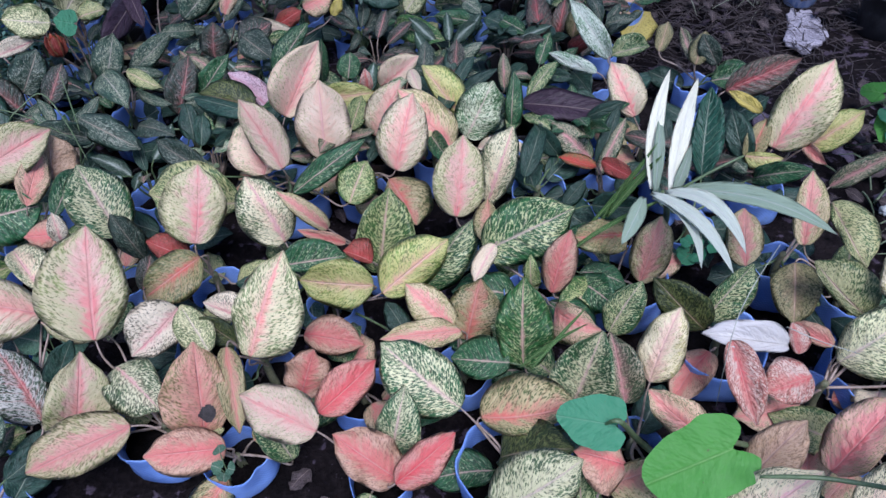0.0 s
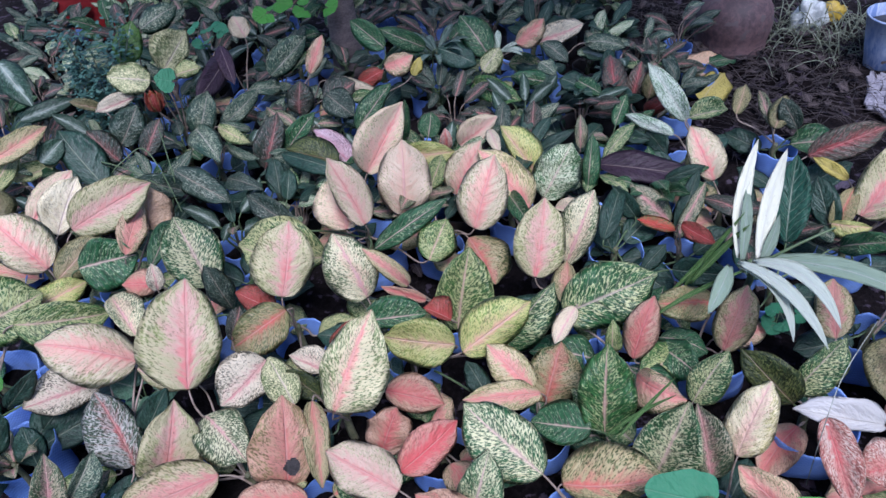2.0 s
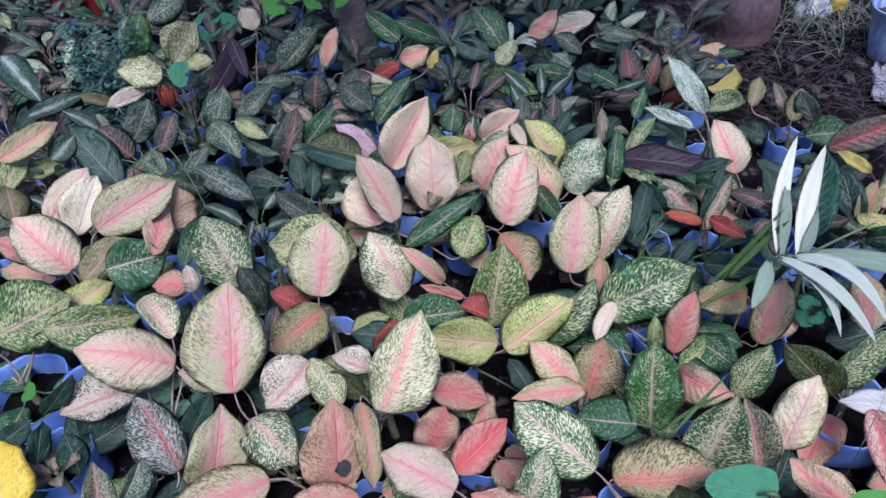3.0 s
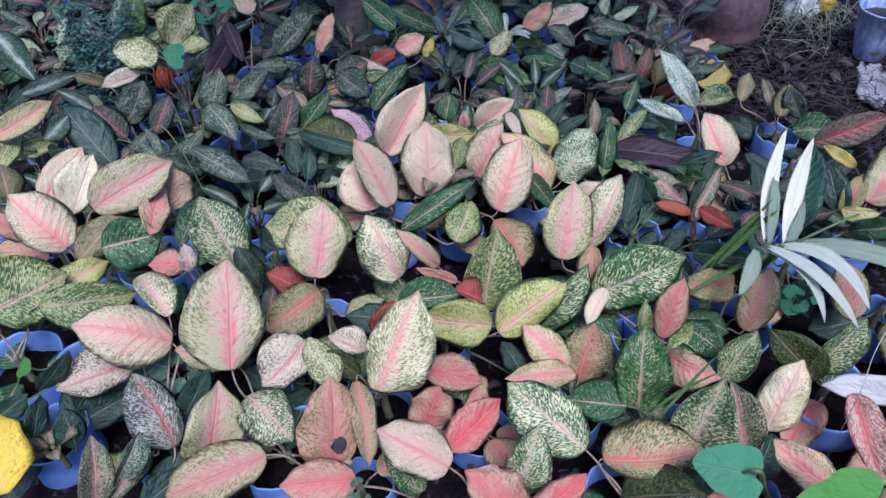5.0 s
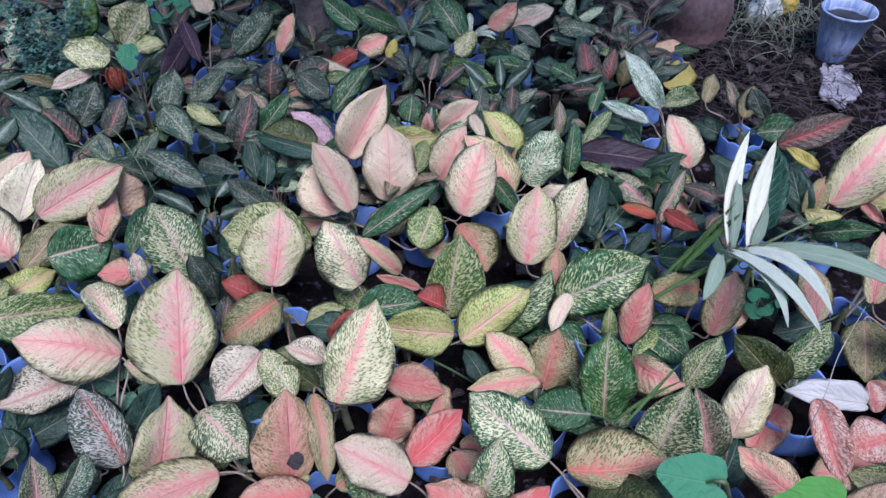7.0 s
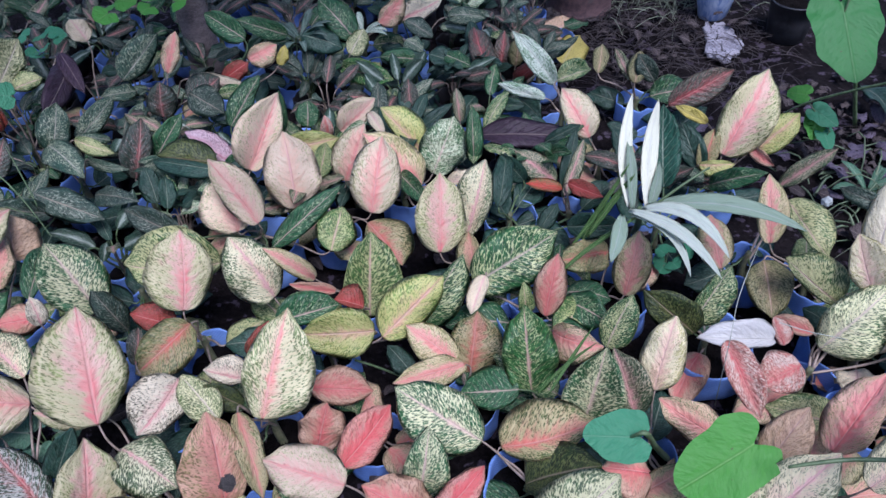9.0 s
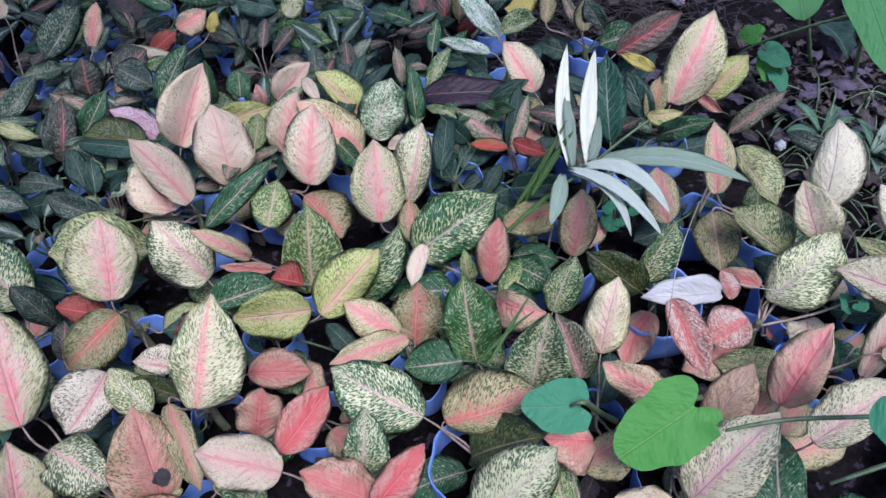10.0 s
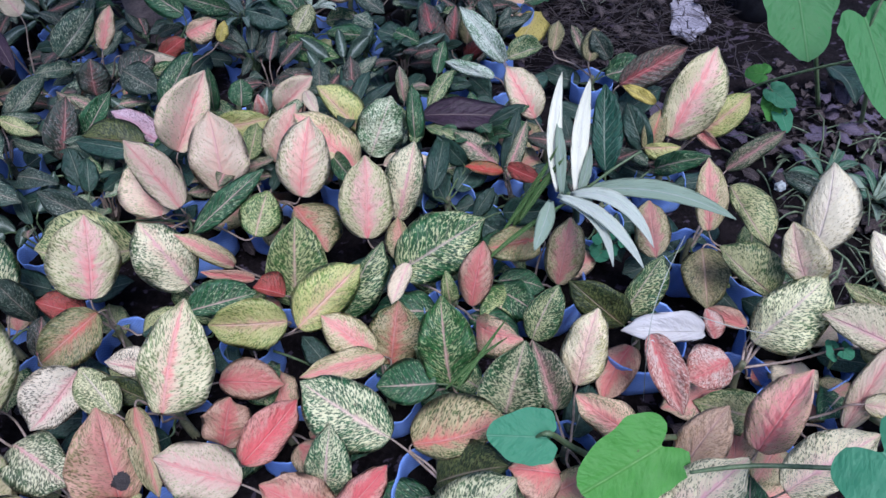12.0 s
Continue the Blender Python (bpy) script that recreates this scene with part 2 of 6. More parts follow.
# name: base, fleck, amount, midrib, its width, blush, its amount, veins, roughness
STYLES = {
    "Y": ((0.240, 0.270, 0.100), (0.580, 0.520, 0.300), 0.72, (0.800, 0.235, 0.225), 0.15, (0.740, 0.430, 0.360), 0.5, 0.15, 0.4),
    "Yp": ((0.320, 0.310, 0.150), (0.620, 0.530, 0.350), 0.74, (0.800, 0.235, 0.225), 0.13, (0.750, 0.430, 0.325), 0.58, 0.22, 0.4),
    "Yc": ((0.170, 0.220, 0.085), (0.650, 0.590, 0.352), 0.64, (0.800, 0.235, 0.225), 0.11, (0.740, 0.510, 0.370), 0.28, 0.15, 0.38),
    "Yr": ((0.280, 0.270, 0.110), (0.610, 0.500, 0.290), 0.65, (0.730, 0.240, 0.210), 0.18, (0.750, 0.330, 0.280), 0.52, 0.2, 0.4),
    "pink": ((0.420, 0.420, 0.220), (0.660, 0.520, 0.360), 0.76, (0.760, 0.240, 0.220), 0.12, (0.720, 0.440, 0.345), 0.5, 0.14, 0.42),
    "peach": ((0.460, 0.420, 0.240), (0.680, 0.540, 0.380), 0.8, (0.740, 0.360, 0.320), 0.06, (0.720, 0.450, 0.325), 0.45, 0.14, 0.42),
    "pinkg": ((0.420, 0.320, 0.180), (0.600, 0.380, 0.270), 0.72, (0.720, 0.170, 0.170), 0.15, (0.720, 0.290, 0.260), 0.62, 0.14, 0.38),
    "Gn": ((0.030, 0.115, 0.028), (0.40, 0.46, 0.20), 0.36, (0.62, 0.36, 0.27), 0.06, (0.10, 0.18, 0.07), 0.05, 0.30, 0.34),
    "pale": ((0.500, 0.440, 0.298), (0.720, 0.600, 0.403), 0.7, (0.720, 0.360, 0.350), 0.08, (0.720, 0.500, 0.406), 0.28, 0.14, 0.42),
    "cream": ((0.620, 0.540, 0.337), (0.800, 0.730, 0.508), 0.7, (0.660, 0.550, 0.480), 0.04, (0.720, 0.560, 0.451), 0.2, 0.14, 0.45),
    "Cr": ((0.420, 0.380, 0.163), (0.720, 0.640, 0.406), 0.7, (0.740, 0.420, 0.350), 0.1, (0.750, 0.500, 0.378), 0.42, 0.2, 0.42),
    "W": ((0.085, 0.080, 0.050), (0.740, 0.650, 0.465), 0.72, (0.680, 0.240, 0.250), 0.12, (0.730, 0.500, 0.397), 0.3, 0.1, 0.42),
    "Wg": ((0.120, 0.160, 0.060), (0.680, 0.640, 0.355), 0.56, (0.620, 0.520, 0.400), 0.06, (0.680, 0.620, 0.394), 0.1, 0.1, 0.42),
    "Wp": ((0.065, 0.115, 0.041), (0.700, 0.640, 0.396), 0.66, (0.720, 0.320, 0.340), 0.09, (0.740, 0.500, 0.340), 0.3, 0.1, 0.4),
    "Wr": ((0.05, 0.09, 0.05), (0.60, 0.58, 0.50), 0.58, (0.62, 0.10, 0.10), 0.10, (0.56, 0.22, 0.20), 0.18, 0.35, 0.40),
    "Wh": ((0.080, 0.140, 0.055), (0.700, 0.680, 0.385), 0.66, (0.720, 0.560, 0.460), 0.05, (0.700, 0.640, 0.426), 0.14, 0.2, 0.4),
    "Wk": ((0.050, 0.085, 0.035), (0.600, 0.580, 0.355), 0.52, (0.680, 0.340, 0.320), 0.07, (0.600, 0.450, 0.312), 0.16, 0.1, 0.4),
    "Ywp": ((0.190, 0.210, 0.110), (0.740, 0.660, 0.410), 0.7, (0.760, 0.360, 0.380), 0.09, (0.760, 0.520, 0.408), 0.36, 0.2, 0.4),
    "tuft": ((0.06, 0.11, 0.08), (0.19, 0.26, 0.21), 0.55, (0.30, 0.38, 0.32), 0.06, (0.16, 0.22, 0.17), 0.2, 0.0, 0.42),
    "white": ((0.700, 0.680, 0.595), (0.720, 0.700, 0.660), 1.7, (0.740, 0.720, 0.680), 0.03, (0.780, 0.760, 0.668), 0.2, 0.1, 0.42),
    "lilac": ((0.40, 0.24, 0.28), (0.70, 0.52, 0.56), 0.66, (0.62, 0.20, 0.30), 0.08, (0.70, 0.42, 0.48), 0.4, 0.2, 0.40),
    "salmon": ((0.420, 0.240, 0.160), (0.600, 0.380, 0.253), 0.66, (0.720, 0.150, 0.145), 0.13, (0.690, 0.220, 0.180), 0.66, 0.14, 0.38),
    "salmonolive": ((0.15, 0.17, 0.065), (0.60, 0.42, 0.27), 0.70, (0.72, 0.20, 0.17), 0.14, (0.70, 0.30, 0.24), 0.56, 0.25, 0.40),
    "beige": ((0.460, 0.300, 0.180), (0.600, 0.420, 0.279), 0.62, (0.600, 0.340, 0.270), 0.06, (0.580, 0.340, 0.243), 0.25, 0.14, 0.48),
    "red": ((0.460, 0.200, 0.140), (0.640, 0.300, 0.235), 0.66, (0.720, 0.090, 0.095), 0.13, (0.700, 0.120, 0.115), 0.72, 0.14, 0.36),
    "reddark": ((0.16, 0.05, 0.03), (0.40, 0.08, 0.06), 0.55, (0.50, 0.07, 0.06), 0.12, (0.42, 0.06, 0.05), 0.45, 0.2, 0.38),
    "redbright": ((0.16, 0.14, 0.05), (0.62, 0.12, 0.07), 0.55, (0.72, 0.09, 0.06), 0.2, (0.70, 0.08, 0.06), 0.5, 0.3, 0.36),
    "redolive": ((0.150, 0.170, 0.065), (0.380, 0.310, 0.150), 0.62, (0.660, 0.120, 0.100), 0.13, (0.460, 0.220, 0.130), 0.26, 0.25, 0.38),
    "Rw": ((0.440, 0.160, 0.127), (0.720, 0.560, 0.451), 0.6, (0.700, 0.120, 0.120), 0.16, (0.680, 0.200, 0.163), 0.4, 0.35, 0.38),
    "olive": ((0.07, 0.08, 0.03), (0.28, 0.25, 0.12), 0.60, (0.50, 0.28, 0.18), 0.07, (0.36, 0.27, 0.15), 0.3, 0.15, 0.42),
    "olivepink": ((0.11, 0.135, 0.045), (0.48, 0.40, 0.21), 0.70, (0.68, 0.23, 0.18), 0.13, (0.62, 0.29, 0.22), 0.46, 0.2, 0.40),
    "olivered": ((0.085, 0.115, 0.035), (0.460, 0.380, 0.190), 0.62, (0.680, 0.150, 0.120), 0.11, (0.600, 0.220, 0.160), 0.42, 0.2, 0.4),
    "hole": ((0.26, 0.20, 0.09), (0.58, 0.34, 0.22), 0.66, (0.68, 0.20, 0.17), 0.10, (0.64, 0.27, 0.21), 0.48, 0.2, 0.42),
    "lime": ((0.170, 0.250, 0.055), (0.520, 0.500, 0.180), 0.68, (0.700, 0.360, 0.260), 0.13, (0.640, 0.440, 0.260), 0.24, 0.15, 0.38),
    "G": ((0.046, 0.115, 0.028), (0.46, 0.49, 0.21), 0.54, (0.60, 0.38, 0.27), 0.06, (0.30, 0.30, 0.14), 0.10, 0.25, 0.36),
    "Gy": ((0.055, 0.12, 0.035), (0.50, 0.49, 0.23), 0.62, (0.64, 0.42, 0.31), 0.06, (0.42, 0.38, 0.18), 0.12, 0.2, 0.38),
    "Gw": ((0.030, 0.105, 0.038), (0.640, 0.630, 0.363), 0.54, (0.680, 0.460, 0.380), 0.07, (0.540, 0.490, 0.295), 0.12, 0.25, 0.36),
    "Gp": ((0.050, 0.140, 0.050), (0.600, 0.640, 0.420), 0.58, (0.700, 0.560, 0.440), 0.05, (0.540, 0.520, 0.279), 0.1, 0.3, 0.36),
    "Gk": ((0.024, 0.095, 0.030), (0.560, 0.580, 0.287), 0.48, (0.660, 0.500, 0.400), 0.05, (0.300, 0.340, 0.164), 0.06, 0.35, 0.33),
    "Gd": ((0.020, 0.082, 0.032), (0.360, 0.450, 0.240), 0.3, (0.560, 0.380, 0.320), 0.05, (0.120, 0.180, 0.100), 0.05, 0.35, 0.32),
    "Gl": ((0.028, 0.066, 0.042), (0.420, 0.450, 0.300), 0.42, (0.420, 0.400, 0.320), 0.04, (0.340, 0.360, 0.260), 0.08, 0.2, 0.38),
    "D": ((0.018, 0.050, 0.034), (0.075, 0.125, 0.090), 0.4, (0.200, 0.280, 0.190), 0.03, (0.040, 0.075, 0.045), 0.1, 0.12, 0.34),
    "grey": ((0.022, 0.046, 0.032), (0.240, 0.270, 0.200), 0.4, (0.220, 0.180, 0.130), 0.04, (0.130, 0.140, 0.100), 0.12, 0.2, 0.42),
    "S": ((0.034, 0.052, 0.036), (0.300, 0.260, 0.220), 0.38, (0.500, 0.150, 0.140), 0.1, (0.400, 0.180, 0.160), 0.2, 0.4, 0.4),
    "Sr": ((0.075, 0.075, 0.055), (0.26, 0.18, 0.15), 0.45, (0.48, 0.07, 0.08), 0.12, (0.40, 0.09, 0.09), 0.34, 0.65, 0.42),
    "C": ((0.018, 0.048, 0.028), (0.10, 0.15, 0.10), 0.40, (0.46, 0.54, 0.46), 0.24, (0.24, 0.33, 0.25), 0.18, 0.2, 0.34),
    "silver": ((0.100, 0.200, 0.100), (0.620, 0.680, 0.560), 0.62, (0.560, 0.580, 0.500), 0.04, (0.600, 0.640, 0.540), 0.1, 0.1, 0.36),
    "moss": ((0.020, 0.036, 0.012), (0.13, 0.15, 0.045), 0.50, (0.24, 0.17, 0.08), 0.04, (0.12, 0.13, 0.04), 0.1, 0.15, 0.42),
    "vein": ((0.018, 0.080, 0.050), (0.06, 0.15, 0.09), 0.35, (0.40, 0.52, 0.38), 0.05, (0.05, 0.12, 0.07), 0.05, 0.85, 0.32),
    "pinkgreen": ((0.055, 0.095, 0.045), (0.46, 0.40, 0.26), 0.50, (0.66, 0.27, 0.27), 0.14, (0.58, 0.33, 0.30), 0.26, 0.2, 0.38),
    "bright": ((0.07, 0.17, 0.035), (0.16, 0.28, 0.06), 0.45, (0.55, 0.62, 0.50), 0.07, (0.14, 0.24, 0.06), 0.1, 0.3, 0.34),
    "yellow": ((0.36, 0.30, 0.06), (0.58, 0.48, 0.12), 0.66, (0.58, 0.48, 0.2), 0.04, (0.56, 0.46, 0.14), 0.2, 0.15, 0.42),
    "gold": ((0.62, 0.42, 0.04), (0.74, 0.52, 0.06), 0.62, (0.70, 0.54, 0.14), 0.04, (0.72, 0.5, 0.06), 0.2, 0.2, 0.42),
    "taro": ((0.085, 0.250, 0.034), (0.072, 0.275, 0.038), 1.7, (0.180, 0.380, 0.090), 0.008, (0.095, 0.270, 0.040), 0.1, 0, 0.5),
    # the taro colour again, darkened for hanging leaves in shade
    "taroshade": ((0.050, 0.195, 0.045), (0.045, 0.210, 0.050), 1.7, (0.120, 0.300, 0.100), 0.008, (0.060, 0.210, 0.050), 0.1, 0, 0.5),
    "teal": ((0.070, 0.255, 0.128), (0.045, 0.215, 0.105), 1.7, (0.160, 0.380, 0.240), 0.008, (0.080, 0.270, 0.140), 0.1, 0, 0.5),
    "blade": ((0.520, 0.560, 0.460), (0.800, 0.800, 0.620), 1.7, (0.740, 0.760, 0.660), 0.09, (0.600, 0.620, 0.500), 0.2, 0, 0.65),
    "greenblade": ((0.05, 0.13, 0.075), (0.12, 0.22, 0.14), 0.50, (0.20, 0.30, 0.20), 0.06, (0.10, 0.18, 0.11), 0.1, 0.0, 0.42),
    "limeblade": ((0.13, 0.22, 0.04), (0.24, 0.34, 0.08), 0.50, (0.30, 0.40, 0.14), 0.05, (0.18, 0.28, 0.06), 0.1, 0.0, 0.42),
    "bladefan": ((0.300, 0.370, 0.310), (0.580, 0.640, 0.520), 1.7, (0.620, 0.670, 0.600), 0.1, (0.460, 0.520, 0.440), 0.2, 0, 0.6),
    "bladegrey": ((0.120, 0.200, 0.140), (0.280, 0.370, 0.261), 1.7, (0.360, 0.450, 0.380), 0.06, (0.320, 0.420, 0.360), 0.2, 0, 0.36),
    "grass": ((0.05, 0.12, 0.03), (0.12, 0.22, 0.06), 0.50, (0.18, 0.28, 0.10), 0.08, (0.10, 0.18, 0.05), 0.1, 0.0, 0.42),
    "dry": ((0.040, 0.030, 0.032), (0.135, 0.105, 0.10), 0.55, (0.17, 0.13, 0.12), 0.05, (0.10, 0.075, 0.075), 0.2, 0.4, 0.65),
    "lilacdry": ((0.075, 0.055, 0.085), (0.22, 0.18, 0.25), 0.55, (0.20, 0.16, 0.22), 0.04, (0.15, 0.12, 0.17), 0.2, 0.3, 0.65),
    "purple": ((0.030, 0.016, 0.028), (0.06, 0.035, 0.055), 0.50, (0.07, 0.04, 0.06), 0.05, (0.045, 0.025, 0.04), 0.2, 0.3, 0.45),
}
SKINS = {}


def skin(style):
    if style not in SKINS:
        mat = bpy.data.materials.new("leaf_" + style)
        mat.use_nodes = True
        tree = mat.node_tree
        tree.nodes.remove(tree.nodes["Principled BSDF"])
        node = tree.nodes.new("ShaderNodeGroup")
        node.node_tree = SKIN
        for socket, value in zip(node.inputs, STYLES[style]):
            socket.default_value = (*value, 1) if isinstance(value, tuple) else value
        tree.links.new(node.outputs[0], tree.nodes["Material Output"].inputs[0])
        SKINS[style] = mat
    return SKINS[style]


def surface(name, dark, light, scale, rough=0.7, relief=0.3, depth=0.004, detail=6.0, spot=None, metal=0.0, stretch=(1, 1, 1), shine=0.5):
    """A matt surface with stains at a large scale, grain at a small one, and fine relief."""
    mat = bpy.data.materials.new(name)
    mat.use_nodes = True
    n = Nodes(mat.node_tree)
    place = n.add("ShaderNodeTexCoord").outputs["Object"]
    chance = n.add("ShaderNodeObjectInfo").outputs["Random"]
    node = n.add("ShaderNodeMapping")
    node.inputs["Scale"].default_value = stretch
    n.link(place, node.inputs[0])
    shift = n.math("MULTIPLY", chance, 13.0)
    n.link(n.vec(shift, shift, shift), node.inputs["Location"])
    place = node.outputs[0]
    large, small = n.noise(place, scale, 3.0), n.noise(place, scale * 9, detail, 0.65)
    tone = n.mix(n.step(n.math("MULTIPLY_ADD", small, 0.6, n.math("MULTIPLY", large, 0.5)), 0.40, 0.70), dark, light)
    if spot:
        tone = n.mix(n.step(n.noise(place, scale * 4, 3.0), 0.58, 0.66), tone, spot)
    body = mat.node_tree.nodes["Principled BSDF"]
    n.link(tone, body.inputs["Base Color"])
    n.link(n.math("MULTIPLY_ADD", small, 0.25, rough - 0.12), body.inputs["Roughness"])
    body.inputs["Metallic"].default_value = metal
    body.inputs["Specular IOR Level"].default_value = shine
    n.link(n.bump(n.math("ADD", small, large), relief, depth), body.inputs["Normal"])
    return mat


def woven(name, dark, light):
    """Blue woven plastic: a fine weave of flat tapes."""
    mat = bpy.data.materials.new(name)
    mat.use_nodes = True
    n = Nodes(mat.node_tree)
    split = n.add("ShaderNodeSeparateXYZ")
    n.link(n.add("ShaderNodeTexCoord").outputs["UV"], split.inputs[0])
    across = n.math("SINE", n.math("MULTIPLY", split.outputs[0], 900.0))
    along = n.math("SINE", n.math("MULTIPLY", split.outputs[1], 900.0))
    weave = n.math("MULTIPLY", across, along)
    stain = n.noise(n.add("ShaderNodeTexCoord").outputs["Object"], 14.0, 4.0)
    tone = n.mix(n.step(n.math("MULTIPLY_ADD", weave, 0.10, stain), 0.35, 0.65), dark, light)
    tone = n.mix(n.math("MULTIPLY", n.step(stain, 0.56, 0.75), 0.45), tone, (0.10, 0.09, 0.10))
    body = mat.node_tree.nodes["Principled BSDF"]
    n.link(tone, body.inputs["Base Color"])
    body.inputs["Roughness"].default_value = 0.45
    n.link(n.bump(weave, 0.4, 0.0008), body.inputs["Normal"])
    return mat


BAG = woven("blue_woven_plastic", (0.14, 0.25, 0.61), (0.25, 0.41, 0.84))
WITHERED = surface("withered_leaf", (0.020, 0.018, 0.018), (0.085, 0.075, 0.070), 90, 0.8, 0.8, 0.003)
BLACKBAG = surface("black_bag_plastic", (0.006, 0.006, 0.008), (0.022, 0.021, 0.025), 20, 0.5, 0.4, 0.004)
# Both soils are coloured near black to deepen the shade in the gaps.
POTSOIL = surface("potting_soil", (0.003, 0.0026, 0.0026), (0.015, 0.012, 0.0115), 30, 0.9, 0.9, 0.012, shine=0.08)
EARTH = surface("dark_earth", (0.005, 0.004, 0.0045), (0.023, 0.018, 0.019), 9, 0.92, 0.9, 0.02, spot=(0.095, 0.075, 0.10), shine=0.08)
PETIOLE = surface("petiole", (0.16, 0.13, 0.085), (0.42, 0.32, 0.27), 60, 0.45, 0.15, 0.001)
PETIOLE_GREEN = surface("green_petiole", (0.05, 0.09, 0.035), (0.14, 0.20, 0.09), 60, 0.45, 0.15, 0.001)
STEM = surface("plant_stem", (0.06, 0.08, 0.035), (0.20, 0.19, 0.11), 50, 0.6, 0.3, 0.002)
BARK = surface("bark", (0.075, 0.058, 0.056), (0.24, 0.19, 0.18), 14, 0.55, 0.8, 0.01, stretch=(1, 1, 3))
CLAY = surface("clay", (0.060, 0.038, 0.042), (0.17, 0.10, 0.098), 7, 0.62, 0.4, 0.004, spot=(0.11, 0.085, 0.085))
STRAW = surface("straw", (0.022, 0.017, 0.019), (0.10, 0.080, 0.078), 25, 0.8, 0.3, 0.001)


# ---- building helpers ----
def part(name, bm, material, parent=None, label="", smooth=True):
    for e in bm.edges:
        if len(e.link_faces) == 2 and e.calc_face_angle(0.0) > 1.7:
            e.smooth = False
    data = bpy.data.meshes.new(name)
    bm.to_mesh(data)
    bm.free()
    data.materials.append(material)
    if smooth:
        data.shade_smooth()
    ob = new(name, data)
    ob.parent = parent
    if label:
        tagged(ob, label)
    return ob


def thing(name, at, label, category, group=""):
    ob = new(name)
    ob.location = at
    ob.empty_display_size = 0.02
    return tagged(ob, label, category, group)


def outline(u, tip=0.60, base=0.48, widest=0.42):
    """Half-width of a pointed oval blade along its length, with a drawn-out tip."""
    if u < widest:
        return max(0.0, math.sin(math.pi / 2 * u / widest)) ** base
    drawn = min(1.0, max(0.0, (u - 0.83) / 0.15))
    return max(0.0, math.cos(math.pi / 2 * (u - widest) / (1 - widest))) ** tip * (1 - 0.50 * drawn * drawn * (3 - 2 * drawn))


def blade(b, t, wide, face, rng, lengthwise=18, across=8, hole=None, shape=outline, arch=None, fold=None, tipdrop=None, wavy=1.0, ragged=0.14, bend=None):
    """A leaf blade from its base b to its tip t: two skins that meet at the margin, arched, folded along the midrib and wavy. wide: the whole width, or its left and right halves."""
    b, t = Vector(b), Vector(t)
    axis = t - b
    size = axis.length
    axis.normalize()
    face = (Vector(face) - axis * axis.dot(face)).normalized()
    side = axis.cross(face)
    arch = rng.uniform(0.02, 0.12) if arch is None else arch
    fold = rng.uniform(0.10, 0.46) if fold is None else fold
    curl = rng.uniform(0.02, 0.24) if rng.random() < 0.65 else rng.uniform(0.28, 0.60)
    sway = rng.uniform(-0.05, 0.05)
    bend = sway if bend is None else bend
    waves, phase, amp = rng.uniform(1.0, 2.4), rng.uniform(0, 6.28), rng.uniform(0.07, 0.24) * wavy
    seed = rng.uniform(0, 90)
    twist = rng.uniform(-0.40, 0.40)
    tipdrop = rng.uniform(-0.02, 0.06) if tipdrop is None else tipdrop
    lean = rng.uniform(-0.08, 0.08)
    bm = bmesh.new()
    uv = bm.loops.layers.uv.new("uv")
    halves = wide if isinstance(wide, tuple) else (wide / 2, wide / 2)
    half = (halves[0] + halves[1]) / 2
    place = {}

    def along(i):
        return 0.55 * (1 - math.cos(math.pi * i / lengthwise)) / 2 + 0.45 * i / lengthwise

    def point(i, j, back):
        u, v = along(i), 2 * j / across - 1
        h = (halves[0] if v < 0 else halves[1]) * shape(u) + 0.0006
        h *= 1 + ragged * noise.noise((u * 3.0 + seed, 3.0 if v > 0 else 7.0, seed)) + 0.22 * ragged * noise.noise((u * 8, 3.0 if v > 0 else 7.0, seed))
        edge = abs(v)
        out = arch * size * 4 * u * (1 - u) + h * (fold * edge - curl * edge * edge)
        out += amp * half * edge * edge * math.sin(waves * 6.28 * u + phase + (1.7 if v > 0 else 0)) - tipdrop * size * max(0, u - 0.7) * 3
        out += twist * h * v * u
        if back and 0 < j < across and 0 < i < lengthwise:
            out -= 0.0009 + 0.0012 * (1 - edge)
        over = (v + lean * (1 - v * v)) * h + bend * size * 4 * u * (1 - u)
        return b + axis * (u * size) + side * over + face * out

    def vert(i, j, back):
        if j in (0, across) or i in (0, lengthwise):
            back = False
        if i in (0, lengthwise):
            j = across // 2 if shape(along(i)) < 0.03 else j
        key = (i, j, back)
        if key not in place:
            place[key] = bm.verts.new(point(i, j, back))
        return place[key]

    for back in (False, True):
        for i in range(lengthwise):
            for j in range(across):
                withered = False
                if hole:
                    du, dv = (along(i + 0.5) - hole[0]) / hole[2], (2 * (j + 0.5) / across - 1 - hole[1]) / hole[3]
                    withered = du * du + dv * dv < 1 + 0.07 * math.sin(3 * math.atan2(dv, du)) + 0.04 * math.sin(7 * math.atan2(dv, du))
                grid = ((i, j), (i, j + 1), (i + 1, j + 1), (i + 1, j))
                row = [(vert(x, y, back), (along(x), y / across)) for x, y in grid]
                seen, keep = set(), []
                for p, q in row:
                    if p not in seen:
                        seen.add(p)
                        keep.append((p, q))
                if len(keep) < 3:
                    continue
                if back:
                    keep.reverse()
                if back:
                    keep = keep[1:] + keep[:1] if len(keep) == 4 else keep
                for corners in ([keep] if len(keep) == 3 else [[keep[0], keep[1], keep[2]], [keep[0], keep[2], keep[3]]]):
                    try:
                        f = bm.faces.new([p for p, _ in corners])
                    except ValueError:
                        continue
                    f.material_index = 1 if withered else 0
                    for loop, (_, q) in zip(f.loops, corners):
                        loop[uv].uv = q
    return bm


